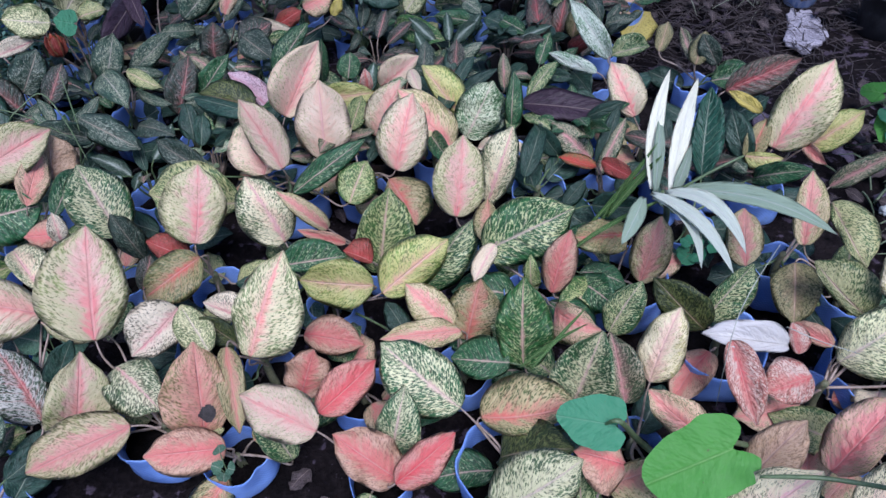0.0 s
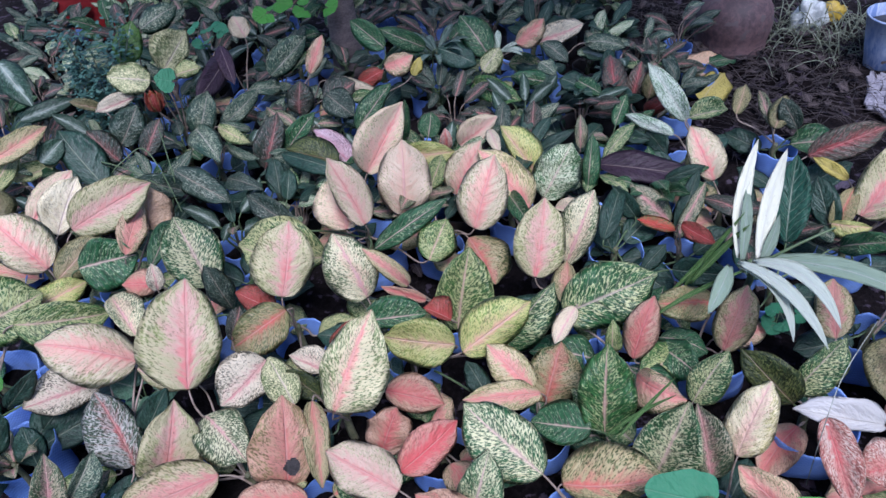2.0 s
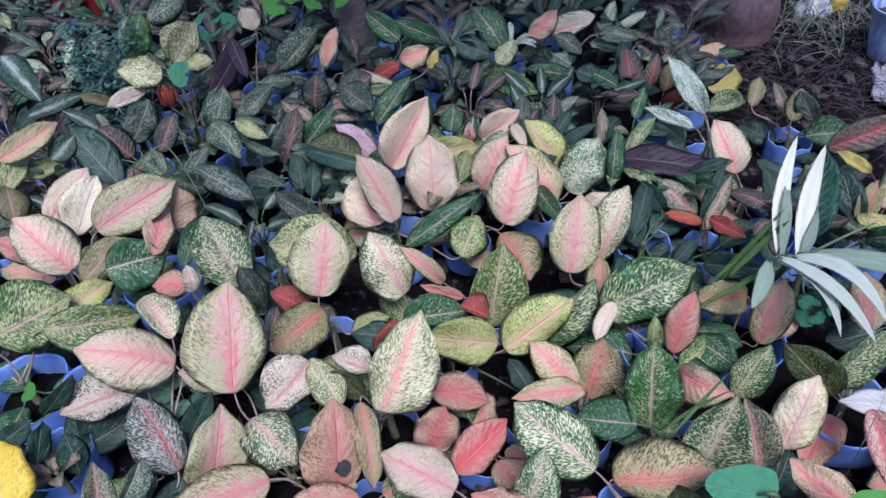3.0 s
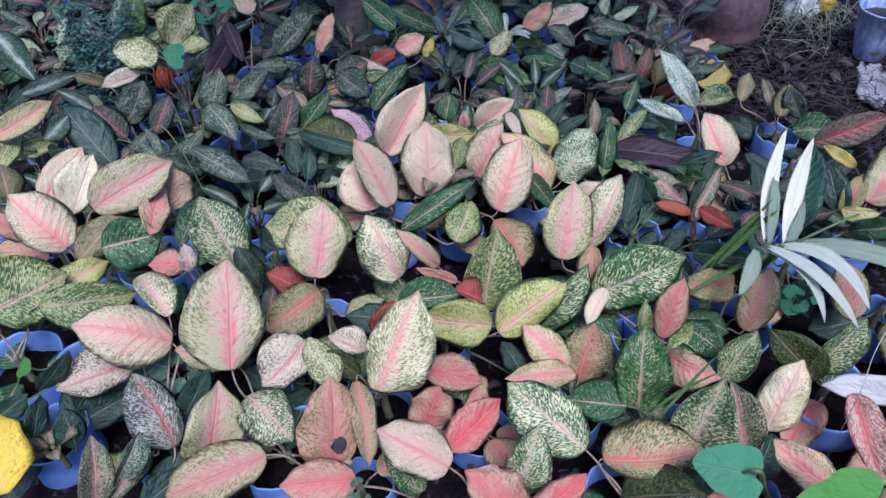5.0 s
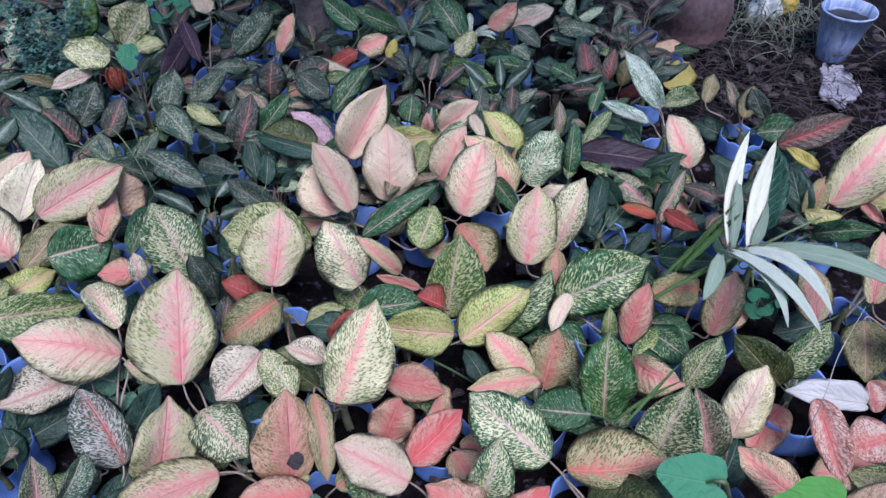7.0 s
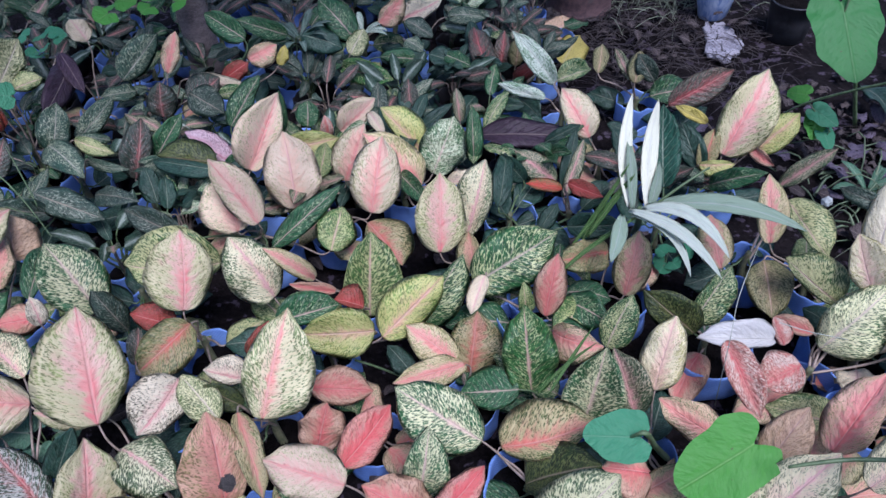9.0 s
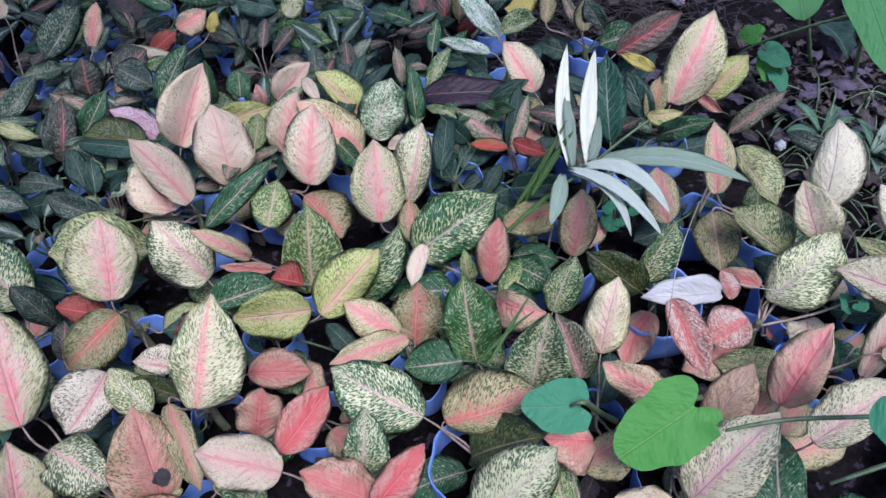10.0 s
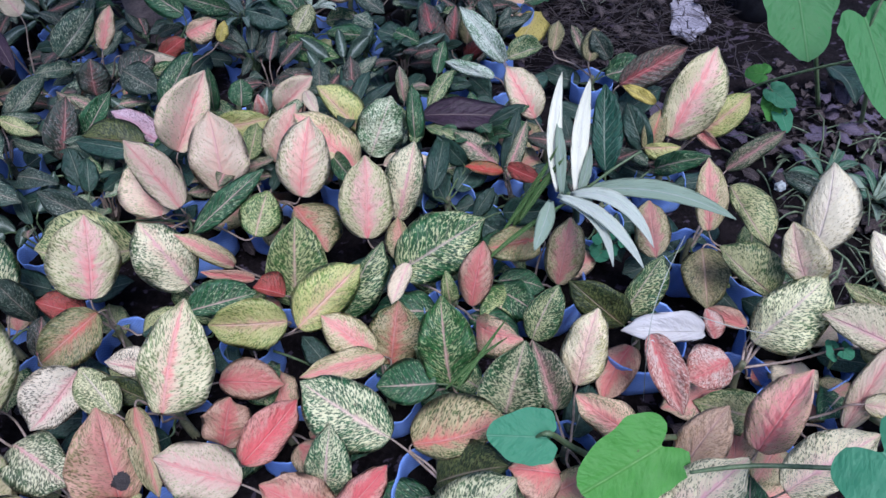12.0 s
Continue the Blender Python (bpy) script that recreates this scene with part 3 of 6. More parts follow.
def tube(points, radii, sides=6, cap=True):
    """A round tube along a smooth line through the points."""
    pts = [Vector(p) for p in points]
    line, rad = [], []
    for k in range(len(pts) - 1):
        p0, p1, p2, p3 = pts[max(k - 1, 0)], pts[k], pts[k + 1], pts[min(k + 2, len(pts) - 1)]
        for m in range(4):
            f = m / 4
            line.append(0.5 * (2 * p1 + (p2 - p0) * f + (2 * p0 - 5 * p1 + 4 * p2 - p3) * f * f + (3 * p1 - p0 - 3 * p2 + p3) * f ** 3))
            rad.append(radii[k] * (1 - f) + radii[k + 1] * f)
    line.append(pts[-1])
    rad.append(radii[-1])
    bm = bmesh.new()
    rings = []
    for k, p in enumerate(line):
        way = (line[min(k + 1, len(line) - 1)] - line[max(k - 1, 0)]).normalized()
        one = way.cross(Vector((0.31, 0.17, 0.93)))
        one = one.normalized() if one.length > 1e-4 else Vector((1, 0, 0))
        two = way.cross(one)
        rings.append([bm.verts.new(p + rad[k] * (one * math.cos(a) + two * math.sin(a))) for a in (6.2832 * s / sides for s in range(sides))])
    for r, q in zip(rings, rings[1:]):
        for s in range(sides):
            bm.faces.new((r[s], r[(s + 1) % sides], q[(s + 1) % sides], q[s]))
    if cap:
        bm.faces.new(rings[0][::-1])
        bm.faces.new(rings[-1])
    return bm


def lathe(profile, sides=40, wobble=0.0, seed=0, stretch=0.0, folds=0.0):
    """A turned shape from rows of radius and height, slightly out of round."""
    bm = bmesh.new()
    uv = bm.loops.layers.uv.new("uv")
    rows = []
    for k, (r, z) in enumerate(profile):
        ring = []
        for s in range(sides):
            a = 6.28318 * s / sides
            f = 1 + wobble * noise.noise((math.cos(a) * 1.6 + seed, math.sin(a) * 1.6, z * 14 + seed)) + stretch * math.cos(2 * a + seed)
            f += folds * noise.noise((math.cos(a) * 6 + seed, math.sin(a) * 6, z * 9))
            dz = wobble * 0.10 * noise.noise((math.cos(a) * 2.2, math.sin(a) * 2.2, seed + 4.0)) if z > 0.03 else 0
            ring.append(bm.verts.new((r * f * math.cos(a), r * f * math.sin(a), z + dz)))
        rows.append(ring)
    for k in range(len(rows) - 1):
        for s in range(sides):
            f = bm.faces.new((rows[k][s], rows[k][(s + 1) % sides], rows[k + 1][(s + 1) % sides], rows[k + 1][s]))
            for loop, (x, y) in zip(f.loops, ((s, k), (s + 1, k), (s + 1, k + 1), (s, k + 1))):
                loop[uv].uv = (x / sides * profile[0][0] * 6.28, profile[y][1])
    return bm, rows


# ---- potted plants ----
# Darker style for a plant's low leaves, with the shade under it coloured in.
SHADED_UNDER = {"peach": "olivepink", "pinkg": "salmonolive", "Gn": "Gd", "Wh": "Gk", "Wk": "Gd", "Ywp": "olivepink", "Wr": "S", "Y": "Gy", "Yp": "olivepink", "Yc": "Gy", "Yr": "G", "pink": "olivepink", "pale": "olivepink", "cream": "pale", "Cr": "Gy", "W": "Gk", "Wg": "Gy", "Wp": "G",
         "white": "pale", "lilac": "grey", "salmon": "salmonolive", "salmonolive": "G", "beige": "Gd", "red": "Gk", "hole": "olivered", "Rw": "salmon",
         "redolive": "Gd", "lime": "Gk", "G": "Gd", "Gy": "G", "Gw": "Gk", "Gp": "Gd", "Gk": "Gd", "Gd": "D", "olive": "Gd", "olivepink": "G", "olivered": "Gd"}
VIEW = Vector((0.0, 0.1, 0.0))


def grow_bag(at, r, high, seed, parent, sack):
    """A low open bag of woven plastic with a loosely folded rim, filled with soil."""
    rim = [(r * 0.90, 0.0), (r * 1.0, 0.010), (r * 0.99, high * 0.35), (r * 1.01, high * 0.7), (r * 1.03, high * 0.95), (r * 1.035, high + 0.002),
           (r * 1.015, high + 0.004), (r * 0.995, high * 0.97), (r * 0.97, high * 0.8), (r * 0.95, high * 0.34)]
    bm, rows = lathe(rim, 48, 0.12, seed * 1.7, 0.05, 0.022)
    bm.faces.new(rows[0][::-1])
    bag = part("grow_bag", bm, sack, parent, "blue woven plastic grow bag" if sack == BAG else "black plastic grow bag")
    bag.location = (0, 0, 0)
    bm, rows = lathe([(r * 0.97, high * 0.42), (r * 0.7, high * 0.48), (r * 0.35, high * 0.51), (r * 0.1, high * 0.52)], 48, 0.12, seed * 1.7, 0.05)
    for row in rows:
        for p in row:
            p.co.z += 0.006 * noise.noise((p.co.x * 60, p.co.y * 60, seed))
    bm.faces.new(rows[-1])
    part("potting_soil", bm, POTSOIL, parent, "dark potting soil, deepened for the shade between the leaves")


def plant(x, y, label, leaves, bag=(0.075, 0.10), seed=0, ground=0.0, low=0, sack=None):
    """A potted plant: a bag of soil, a short stem and leaves on stalks. Leaves: style, base, tip, left and right half-width, the lift of the face and the midrib's bend."""
    rng = random.Random(seed + 17)
    near = y < 1.6
    root = thing("potted_plant", (x, y, ground), label, "potted plant", "potted foliage plants")
    r, high = bag
    if r:
        grow_bag((x, y, ground), r, high, seed, root, sack or BAG)
    soil = high * 0.50 if r else 0.0
    least = min([l[3] for l in leaves] + [0.16])
    crown = Vector((0, 0, min(max(soil + 0.03, least - 0.03 - ground), soil + 0.09)))
    part("stem", tube([(0.004, 0, soil - 0.02), (-0.003, 0.003, (soil + crown.z) / 2), crown], [0.009, 0.008, 0.006], 7), STEM, root)
    turn = rng.uniform(0, 6.283)
    kin = [l[0] for l in leaves] or ["G", "olivepink"]
    # low leaves: shade beneath the plant is given by a darker style
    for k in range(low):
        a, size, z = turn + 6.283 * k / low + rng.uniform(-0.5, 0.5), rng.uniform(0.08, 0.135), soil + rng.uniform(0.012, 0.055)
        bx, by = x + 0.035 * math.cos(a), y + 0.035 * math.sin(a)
        leaves.append((SHADED_UNDER.get(rng.choice(kin), "D"), bx, by, z, bx + size * math.cos(a), by + size * math.sin(a), z + size * rng.uniform(-0.25, 0.45), size * rng.uniform(0.26, 0.34), size * rng.uniform(0.26, 0.34), rng.uniform(45, 75), rng.uniform(-0.05, 0.05)))
    for style, bx, by, bz, tx, ty, tz, left, right, lift, bend, *crease in leaves:
        b, t = Vector((bx - x, by - y, bz - ground)), Vector((tx - x, ty - y, tz - ground))
        way = (VIEW - Vector((bx, by, 0))).normalized()
        face = way * math.cos(radians(lift)) + Vector((0, 0, math.sin(radians(lift))))
        if style == "hole":
            bm = blade(b, t, (left, right), face, rng, 60, 48, hole=(0.29, 0.20, 0.10, 0.30), bend=bend)
        else:
            bm = blade(b, t, (left, right), face, rng, 20 if near else 14, 8 if near else 6, bend=bend, fold=crease[0] if crease else None, ragged=0.16 if style in ("red", "salmon", "redolive") else 0.075)
        leaf = part("leaf", bm, skin(style), root)
        if style == "hole":
            leaf.data.materials.append(WITHERED)
            tagged(leaf, "salmon leaf with a dark withered patch")
        start = crown + Vector((rng.uniform(-0.004, 0.004), rng.uniform(-0.004, 0.004), rng.uniform(-0.03, 0)))
        inward = (b - t).normalized()
        span = (b - start).length
        if span > 0.012 and style not in ("white", "Rw"):
            bend = b.lerp(start, 0.12) + inward * min(0.12 * span, 0.012) - face * 0.004
            mid = start.lerp(b, 0.5) - face * 0.012
            part("petiole", tube([start, mid, bend, b + (t - b) * 0.03 - face * 0.0012], [0.0028, 0.0023, 0.0019, 0.0014], 6),
                 PETIOLE_GREEN if style in ("D", "Gd", "moss", "grey", "C", "vein", "bright") else PETIOLE, leaf)
    return root

# The plants of the bed, front to back. Leaves: style, base, tip, half-widths, lift of the face in degrees, bend.
plant(0.492, 0.330, "potted aglaonema with low green leaves in a blue bag", [], bag=(0.055, 0.070), seed=0, low=6)
plant(0.799, 0.401, "potted aglaonema with salmon-red leaves in a blue bag", [
    ("Gl", 0.808, 0.501, 0.225, 0.864, 0.638, 0.216, 0.012, 0.021, 50, 0),
    ("Rw", 0.726, 0.407, 0.257, 0.708, 0.450, 0.276, 0.022, 0.022, 32, 0),
    ("Rw", 0.812, 0.429, 0.279, 0.750, 0.424, 0.258, 0.028, 0.028, 52, 0)], bag=(0.055, 0.070), seed=1, low=3)
plant(0.198, 0.408, "potted aglaonema with yellow-green pink-veined leaves in a blue bag", [
    ("olivepink", 0.222, 0.491, 0.156, 0.312, 0.505, 0.203, 0.019, 0.047, 68, 0)], bag=(0.055, 0.070), seed=2, low=5)
plant(0.048, 0.409, "potted aglaonema with dark green patterned leaves in a blue bag", [
    ("Wh", 0.051, 0.423, 0.215, 0.171, 0.462, 0.298, 0.051, 0.047, 60, 0)], bag=(0.055, 0.070), seed=3, low=5)
plant(-0.760, 0.471, "potted aglaonema with dark green patterned leaves in a blue bag", [
    ("Wr", -0.715, 0.613, 0.129, -0.805, 0.710, 0.209, 0.052, 0.041, 32, 0),
    ("pinkgreen", -0.808, 0.495, 0.150, -0.796, 0.557, 0.256, 0.027, 0.030, 49, 0, 0.8),
    ("Gl", -0.767, 0.526, 0.180, -0.736, 0.584, 0.231, 0.018, 0.028, 34, 0, 0.8),
    ("pinkgreen", -0.785, 0.499, 0.154, -0.727, 0.581, 0.173, 0.022, 0.020, 38, 0),
    ("D", -0.724, 0.503, 0.142, -0.674, 0.566, 0.146, 0.023, 0.020, 52, 0)], bag=(0.055, 0.070), seed=4, low=2)
plant(0.374, 0.472, "potted aglaonema with salmon-red leaves in a blue bag", [
    ("salmonolive", 0.389, 0.560, 0.163, 0.300, 0.626, 0.204, 0.030, 0.034, 44, 0),
    ("Ywp", 0.363, 0.406, 0.147, 0.465, 0.433, 0.325, 0.048, 0.053, 69, 0),
    ("pink", 0.338, 0.401, 0.139, 0.226, 0.409, 0.164, 0.036, 0.038, 53, 0)], bag=(0.055, 0.070), seed=5, low=3)
plant(0.524, 0.477, "potted aglaonema with pale pink and cream leaves in a blue bag", [
    ("pinkg", 0.582, 0.534, 0.110, 0.644, 0.577, 0.266, 0.044, 0.036, 45, 0),
    ("beige", 0.435, 0.503, 0.143, 0.506, 0.548, 0.244, 0.034, 0.039, 60, 0),
    ("Ywp", 0.544, 0.426, 0.209, 0.655, 0.447, 0.304, 0.040, 0.031, 62, 0)], bag=(0.055, 0.070), seed=6, low=3)
plant(0.936, 0.527, "potted aglaonema with dark green patterned leaves in a blue bag", [
    ("pinkgreen", 0.915, 0.611, 0.261, 0.831, 0.666, 0.237, 0.025, 0.025, 38, 0),
    ("Rw", 0.852, 0.514, 0.254, 0.817, 0.537, 0.235, 0.019, 0.042, 34, 0)], bag=(0.055, 0.070), seed=7, low=4)
plant(0.673, 0.589, "potted aglaonema with pale pink and cream leaves in a blue bag", [
    ("pink", 0.726, 0.544, 0.124, 0.811, 0.618, 0.242, 0.021, 0.026, 37, 0),
    ("Cr", 0.743, 0.553, 0.179, 0.795, 0.526, 0.192, 0.020, 0.020, 47, 0)], bag=(0.061, 0.100), seed=8, low=4)
plant(-0.135, 0.546, "potted aglaonema with salmon-red leaves in a blue bag", [
    ("Gw", -0.113, 0.568, 0.093, -0.083, 0.611, 0.235, 0.034, 0.044, 73, 0),
    ("pink", -0.224, 0.567, 0.180, -0.345, 0.602, 0.232, 0.041, 0.046, 51, 0),
    ("salmon", -0.099, 0.527, 0.093, -0.202, 0.568, 0.170, 0.038, 0.048, 61, 0),
    ("red", -0.100, 0.503, 0.129, -0.004, 0.559, 0.191, 0.028, 0.033, 58, 0)], bag=(0.055, 0.070), seed=9, low=2)
plant(-0.385, 0.581, "potted aglaonema with yellow-green pink-veined leaves in a blue bag", [
    ("hole", -0.430, 0.588, 0.117, -0.426, 0.674, 0.269, 0.064, 0.047, 65, 0),
    ("Gk", -0.277, 0.558, 0.100, -0.337, 0.614, 0.205, 0.029, 0.029, 56, 0),
    ("Yr", -0.534, 0.582, 0.173, -0.693, 0.509, 0.151, 0.041, 0.051, 57, 0),
    ("salmon", -0.385, 0.566, 0.125, -0.505, 0.534, 0.158, 0.039, 0.039, 56, 0)], bag=(0.055, 0.070), seed=10, low=2)
plant(0.090, 0.558, "potted aglaonema with dark green patterned leaves in a blue bag", [
    ("moss", 0.066, 0.566, 0.091, 0.173, 0.522, 0.208, 0.054, 0.029, 75, 0),
    ("olivered", 0.034, 0.623, 0.128, 0.186, 0.604, 0.201, 0.068, 0.032, 67, 0.05),
    ("Gw", 0.003, 0.618, 0.161, -0.131, 0.709, 0.220, 0.060, 0.050, 55, 0)], bag=(0.089, 0.100), seed=11, low=3)
plant(0.289, 0.596, "potted aglaonema with pale pink and cream leaves in a blue bag", [
    ("Cr", 0.319, 0.673, 0.149, 0.360, 0.737, 0.269, 0.040, 0.036, 51, 0),
    ("salmon", 0.252, 0.511, 0.179, 0.173, 0.522, 0.203, 0.052, 0.024, 74, 0),
    ("pinkgreen", 0.277, 0.647, 0.125, 0.253, 0.725, 0.220, 0.019, 0.040, 67, 0, 0.8)], bag=(0.055, 0.070), seed=12, low=3)
plant(-0.968, 0.649, "potted aglaonema with dark green patterned leaves in a blue bag", [
    ("D", -0.875, 0.590, 0.159, -0.886, 0.622, 0.229, 0.026, 0.026, 52, 0),
    ("D", -0.938, 0.588, 0.187, -0.912, 0.627, 0.263, 0.023, 0.019, 30, 0)], bag=(0.063, 0.100), seed=13, low=4)
plant(-0.525, 0.635, "potted aglaonema with yellow-green pink-veined leaves in a blue bag", [
    ("Wk", -0.594, 0.689, 0.181, -0.499, 0.616, 0.155, 0.043, 0.048, 38, 0),
    ("Y", -0.612, 0.703, 0.237, -0.627, 0.848, 0.370, 0.086, 0.054, 30, 0),
    ("Y", -0.638, 0.758, 0.188, -0.734, 0.753, 0.226, 0.028, 0.034, 55, 0),
    ("Y", -0.668, 0.591, 0.092, -0.630, 0.683, 0.241, 0.051, 0.059, 49, 0)], bag=(0.080, 0.100), seed=14, low=2)
plant(1.012, 0.656, "potted aglaonema with yellow-green pink-veined leaves in a blue bag", [
    ("Gy", 0.975, 0.680, 0.232, 0.921, 0.721, 0.223, 0.028, 0.028, 27, 0)], bag=(0.055, 0.070), seed=15, low=1)
plant(0.845, 0.663, "potted aglaonema with yellow-green pink-veined leaves in a blue bag", [
    ("cream", 0.869, 0.704, 0.232, 0.844, 0.795, 0.306, 0.022, 0.030, 41, 0),
    ("Ywp", 0.847, 0.607, 0.206, 0.714, 0.678, 0.256, 0.026, 0.050, 53, 0),
    ("Gy", 0.858, 0.646, 0.240, 0.768, 0.722, 0.268, 0.021, 0.021, 30, 0),
    ("Wg", 0.857, 0.607, 0.248, 0.832, 0.500, 0.214, 0.021, 0.021, 72, 0),
    ("olive", 0.838, 0.602, 0.191, 0.846, 0.543, 0.167, 0.026, 0.026, 65, 0)], bag=(0.055, 0.070), seed=16, low=2)
plant(0.621, 0.687, "potted aglaonema with salmon-red leaves in a blue bag", [
    ("Cr", 0.719, 0.736, 0.256, 0.698, 0.806, 0.341, 0.027, 0.045, 32, 0),
    ("Wh", 0.636, 0.708, 0.155, 0.735, 0.728, 0.288, 0.039, 0.067, 50, 0),
    ("Gy", 0.686, 0.762, 0.207, 0.609, 0.843, 0.260, 0.018, 0.056, 37, 0),
    ("salmon", 0.635, 0.732, 0.169, 0.583, 0.779, 0.173, 0.016, 0.020, 34, 0),
    ("Rw", 0.571, 0.664, 0.183, 0.500, 0.652, 0.154, 0.037, 0.041, 53, 0),
    ("Rw", 0.576, 0.721, 0.160, 0.569, 0.765, 0.191, 0.011, 0.022, 40, 0),
    ("Gy", 0.799, 0.659, 0.169, 0.898, 0.613, 0.159, 0.038, 0.038, 58, 0)], bag=(0.055, 0.070), seed=17, low=2)
plant(-0.179, 0.704, "potted aglaonema with salmon-red leaves in a blue bag", [
    ("salmon", -0.279, 0.674, 0.114, -0.248, 0.714, 0.194, 0.041, 0.043, 62, 0),
    ("red", -0.232, 0.609, 0.164, -0.142, 0.698, 0.186, 0.034, 0.036, 55, 0)], bag=(0.055, 0.070), seed=18, low=4)
plant(0.194, 0.713, "potted aglaonema with cream-flecked green leaves in a blue bag", [
    ("Gd", 0.088, 0.722, 0.138, -0.018, 0.740, 0.126, 0.033, 0.046, 59, 0),
    ("Gn", 0.113, 0.727, 0.117, 0.112, 0.813, 0.261, 0.048, 0.052, 51, 0),
    ("Gw", 0.198, 0.668, 0.100, 0.241, 0.729, 0.221, 0.051, 0.053, 52, 0, 0.8),
    ("Gk", 0.269, 0.786, 0.136, 0.323, 0.834, 0.224, 0.031, 0.034, 45, 0)], bag=(0.055, 0.070), seed=19, low=2)
plant(-0.358, 0.746, "potted aglaonema with yellow-green pink-veined leaves in a blue bag", [
    ("Yc", -0.361, 0.703, 0.187, -0.287, 0.798, 0.350, 0.041, 0.076, 61, -0.03, 0.3),
    ("Wg", -0.436, 0.716, 0.185, -0.496, 0.790, 0.227, 0.033, 0.031, 40, 0),
    ("W", -0.397, 0.808, 0.164, -0.464, 0.808, 0.209, 0.016, 0.037, 36, 0),
    ("moss", -0.402, 0.756, 0.157, -0.459, 0.771, 0.214, 0.025, 0.020, 37, 0),
    ("salmon", -0.283, 0.771, 0.158, -0.172, 0.756, 0.146, 0.042, 0.027, 54, 0),
    ("olivepink", -0.396, 0.709, 0.212, -0.361, 0.582, 0.144, 0.022, 0.024, 53, 0, 0.6),
    ("reddark", -0.379, 0.831, 0.193, -0.340, 0.857, 0.256, 0.026, 0.008, 40, 0, 0.8)], bag=(0.055, 0.070), seed=20, low=2)
plant(0.005, 0.754, "potted aglaonema with yellow-green pink-veined leaves in a blue bag", [
    ("Yr", 0.002, 0.801, 0.128, -0.135, 0.724, 0.207, 0.028, 0.026, 62, 0),
    ("Yr", -0.016, 0.802, 0.135, -0.099, 0.850, 0.204, 0.033, 0.036, 46, 0),
    ("olivered", 0.011, 0.806, 0.089, 0.039, 0.882, 0.180, 0.052, 0.057, 44, 0)], bag=(0.055, 0.070), seed=21, low=3)
plant(0.476, 0.796, "potted aglaonema with yellow-green pink-veined leaves in a blue bag", [
    ("Yr", 0.530, 0.902, 0.182, 0.553, 1.027, 0.214, 0.037, 0.031, 35, 0),
    ("white", 0.552, 0.723, 0.183, 0.401, 0.721, 0.221, 0.015, 0.039, 42, 0),
    ("Rw", 0.447, 0.708, 0.221, 0.468, 0.586, 0.162, 0.031, 0.025, 58, 0),
    ("moss", 0.430, 0.775, 0.157, 0.337, 0.827, 0.242, 0.031, 0.050, 35, 0),
    ("Gk", 0.445, 0.811, 0.141, 0.517, 0.856, 0.241, 0.021, 0.040, 34, 0)], bag=(0.084, 0.100), seed=22, low=2)
plant(-0.952, 0.803, "potted aglaonema with dark green patterned leaves in a blue bag", [
    ("D", -1.047, 0.637, 0.163, -0.971, 0.654, 0.216, 0.016, 0.027, 50, 0),
    ("D", -0.983, 0.691, 0.176, -0.913, 0.726, 0.247, 0.020, 0.022, 31, 0)], bag=(0.082, 0.100), seed=23, low=4)
plant(0.749, 0.727, "potted aglaonema with pale pink and cream leaves in a blue bag", [
    ("cream", 0.789, 0.832, 0.221, 0.841, 0.940, 0.336, 0.040, 0.049, 34, 0.06),
    ("grey", 0.835, 0.894, 0.293, 0.781, 0.984, 0.283, 0.018, 0.018, 31, 0)], bag=(0.095, 0.100), seed=24, low=4)
plant(-0.746, 0.638, "potted aglaonema with white-speckled leaves in a blue bag", [
    ("Wp", -0.774, 0.836, 0.219, -0.894, 0.958, 0.195, 0.024, 0.043, 41, 0),
    ("Yp", -0.751, 0.781, 0.212, -0.893, 0.743, 0.305, 0.061, 0.050, 50, 0),
    ("W", -0.839, 0.768, 0.165, -0.952, 0.690, 0.178, 0.036, 0.051, 44, 0),
    ("D", -0.711, 0.673, 0.145, -0.648, 0.700, 0.246, 0.027, 0.022, 56, 0)], bag=(0.068, 0.100), seed=25, low=2)
plant(-0.497, 0.802, "potted aglaonema with white-speckled leaves in a blue bag", [
    ("W", -0.504, 0.794, 0.213, -0.569, 0.706, 0.187, 0.041, 0.054, 45, 0),
    ("S", -0.596, 0.854, 0.189, -0.594, 0.923, 0.215, 0.021, 0.011, 30, 0)], bag=(0.055, 0.070), seed=26, low=4)
plant(-1.105, 0.795, "potted aglaonema with cream-flecked green leaves in a blue bag", [
    ("G", -1.121, 0.819, 0.234, -1.015, 0.931, 0.233, 0.082, 0.062, 37, 0),
    ("lime", -1.069, 0.918, 0.189, -0.982, 1.019, 0.179, 0.032, 0.036, 42, 0),
    ("G", -1.038, 0.850, 0.227, -0.889, 0.934, 0.174, 0.034, 0.059, 36, 0)], bag=(0.086, 0.100), seed=27, low=3)
plant(-0.253, 0.899, "potted aglaonema with yellow-green pink-veined leaves in a blue bag", [
    ("lime", -0.146, 0.854, 0.172, -0.019, 0.906, 0.262, 0.055, 0.042, 40, 0),
    ("Gk", -0.073, 0.892, 0.140, 0.024, 0.948, 0.270, 0.017, 0.048, 55, 0),
    ("lime", -0.157, 0.850, 0.200, -0.291, 0.845, 0.224, 0.045, 0.048, 38, 0),
    ("D", -0.097, 0.789, 0.129, -0.138, 0.838, 0.168, 0.022, 0.022, 61, 0)], bag=(0.054, 0.100), seed=28, low=2)
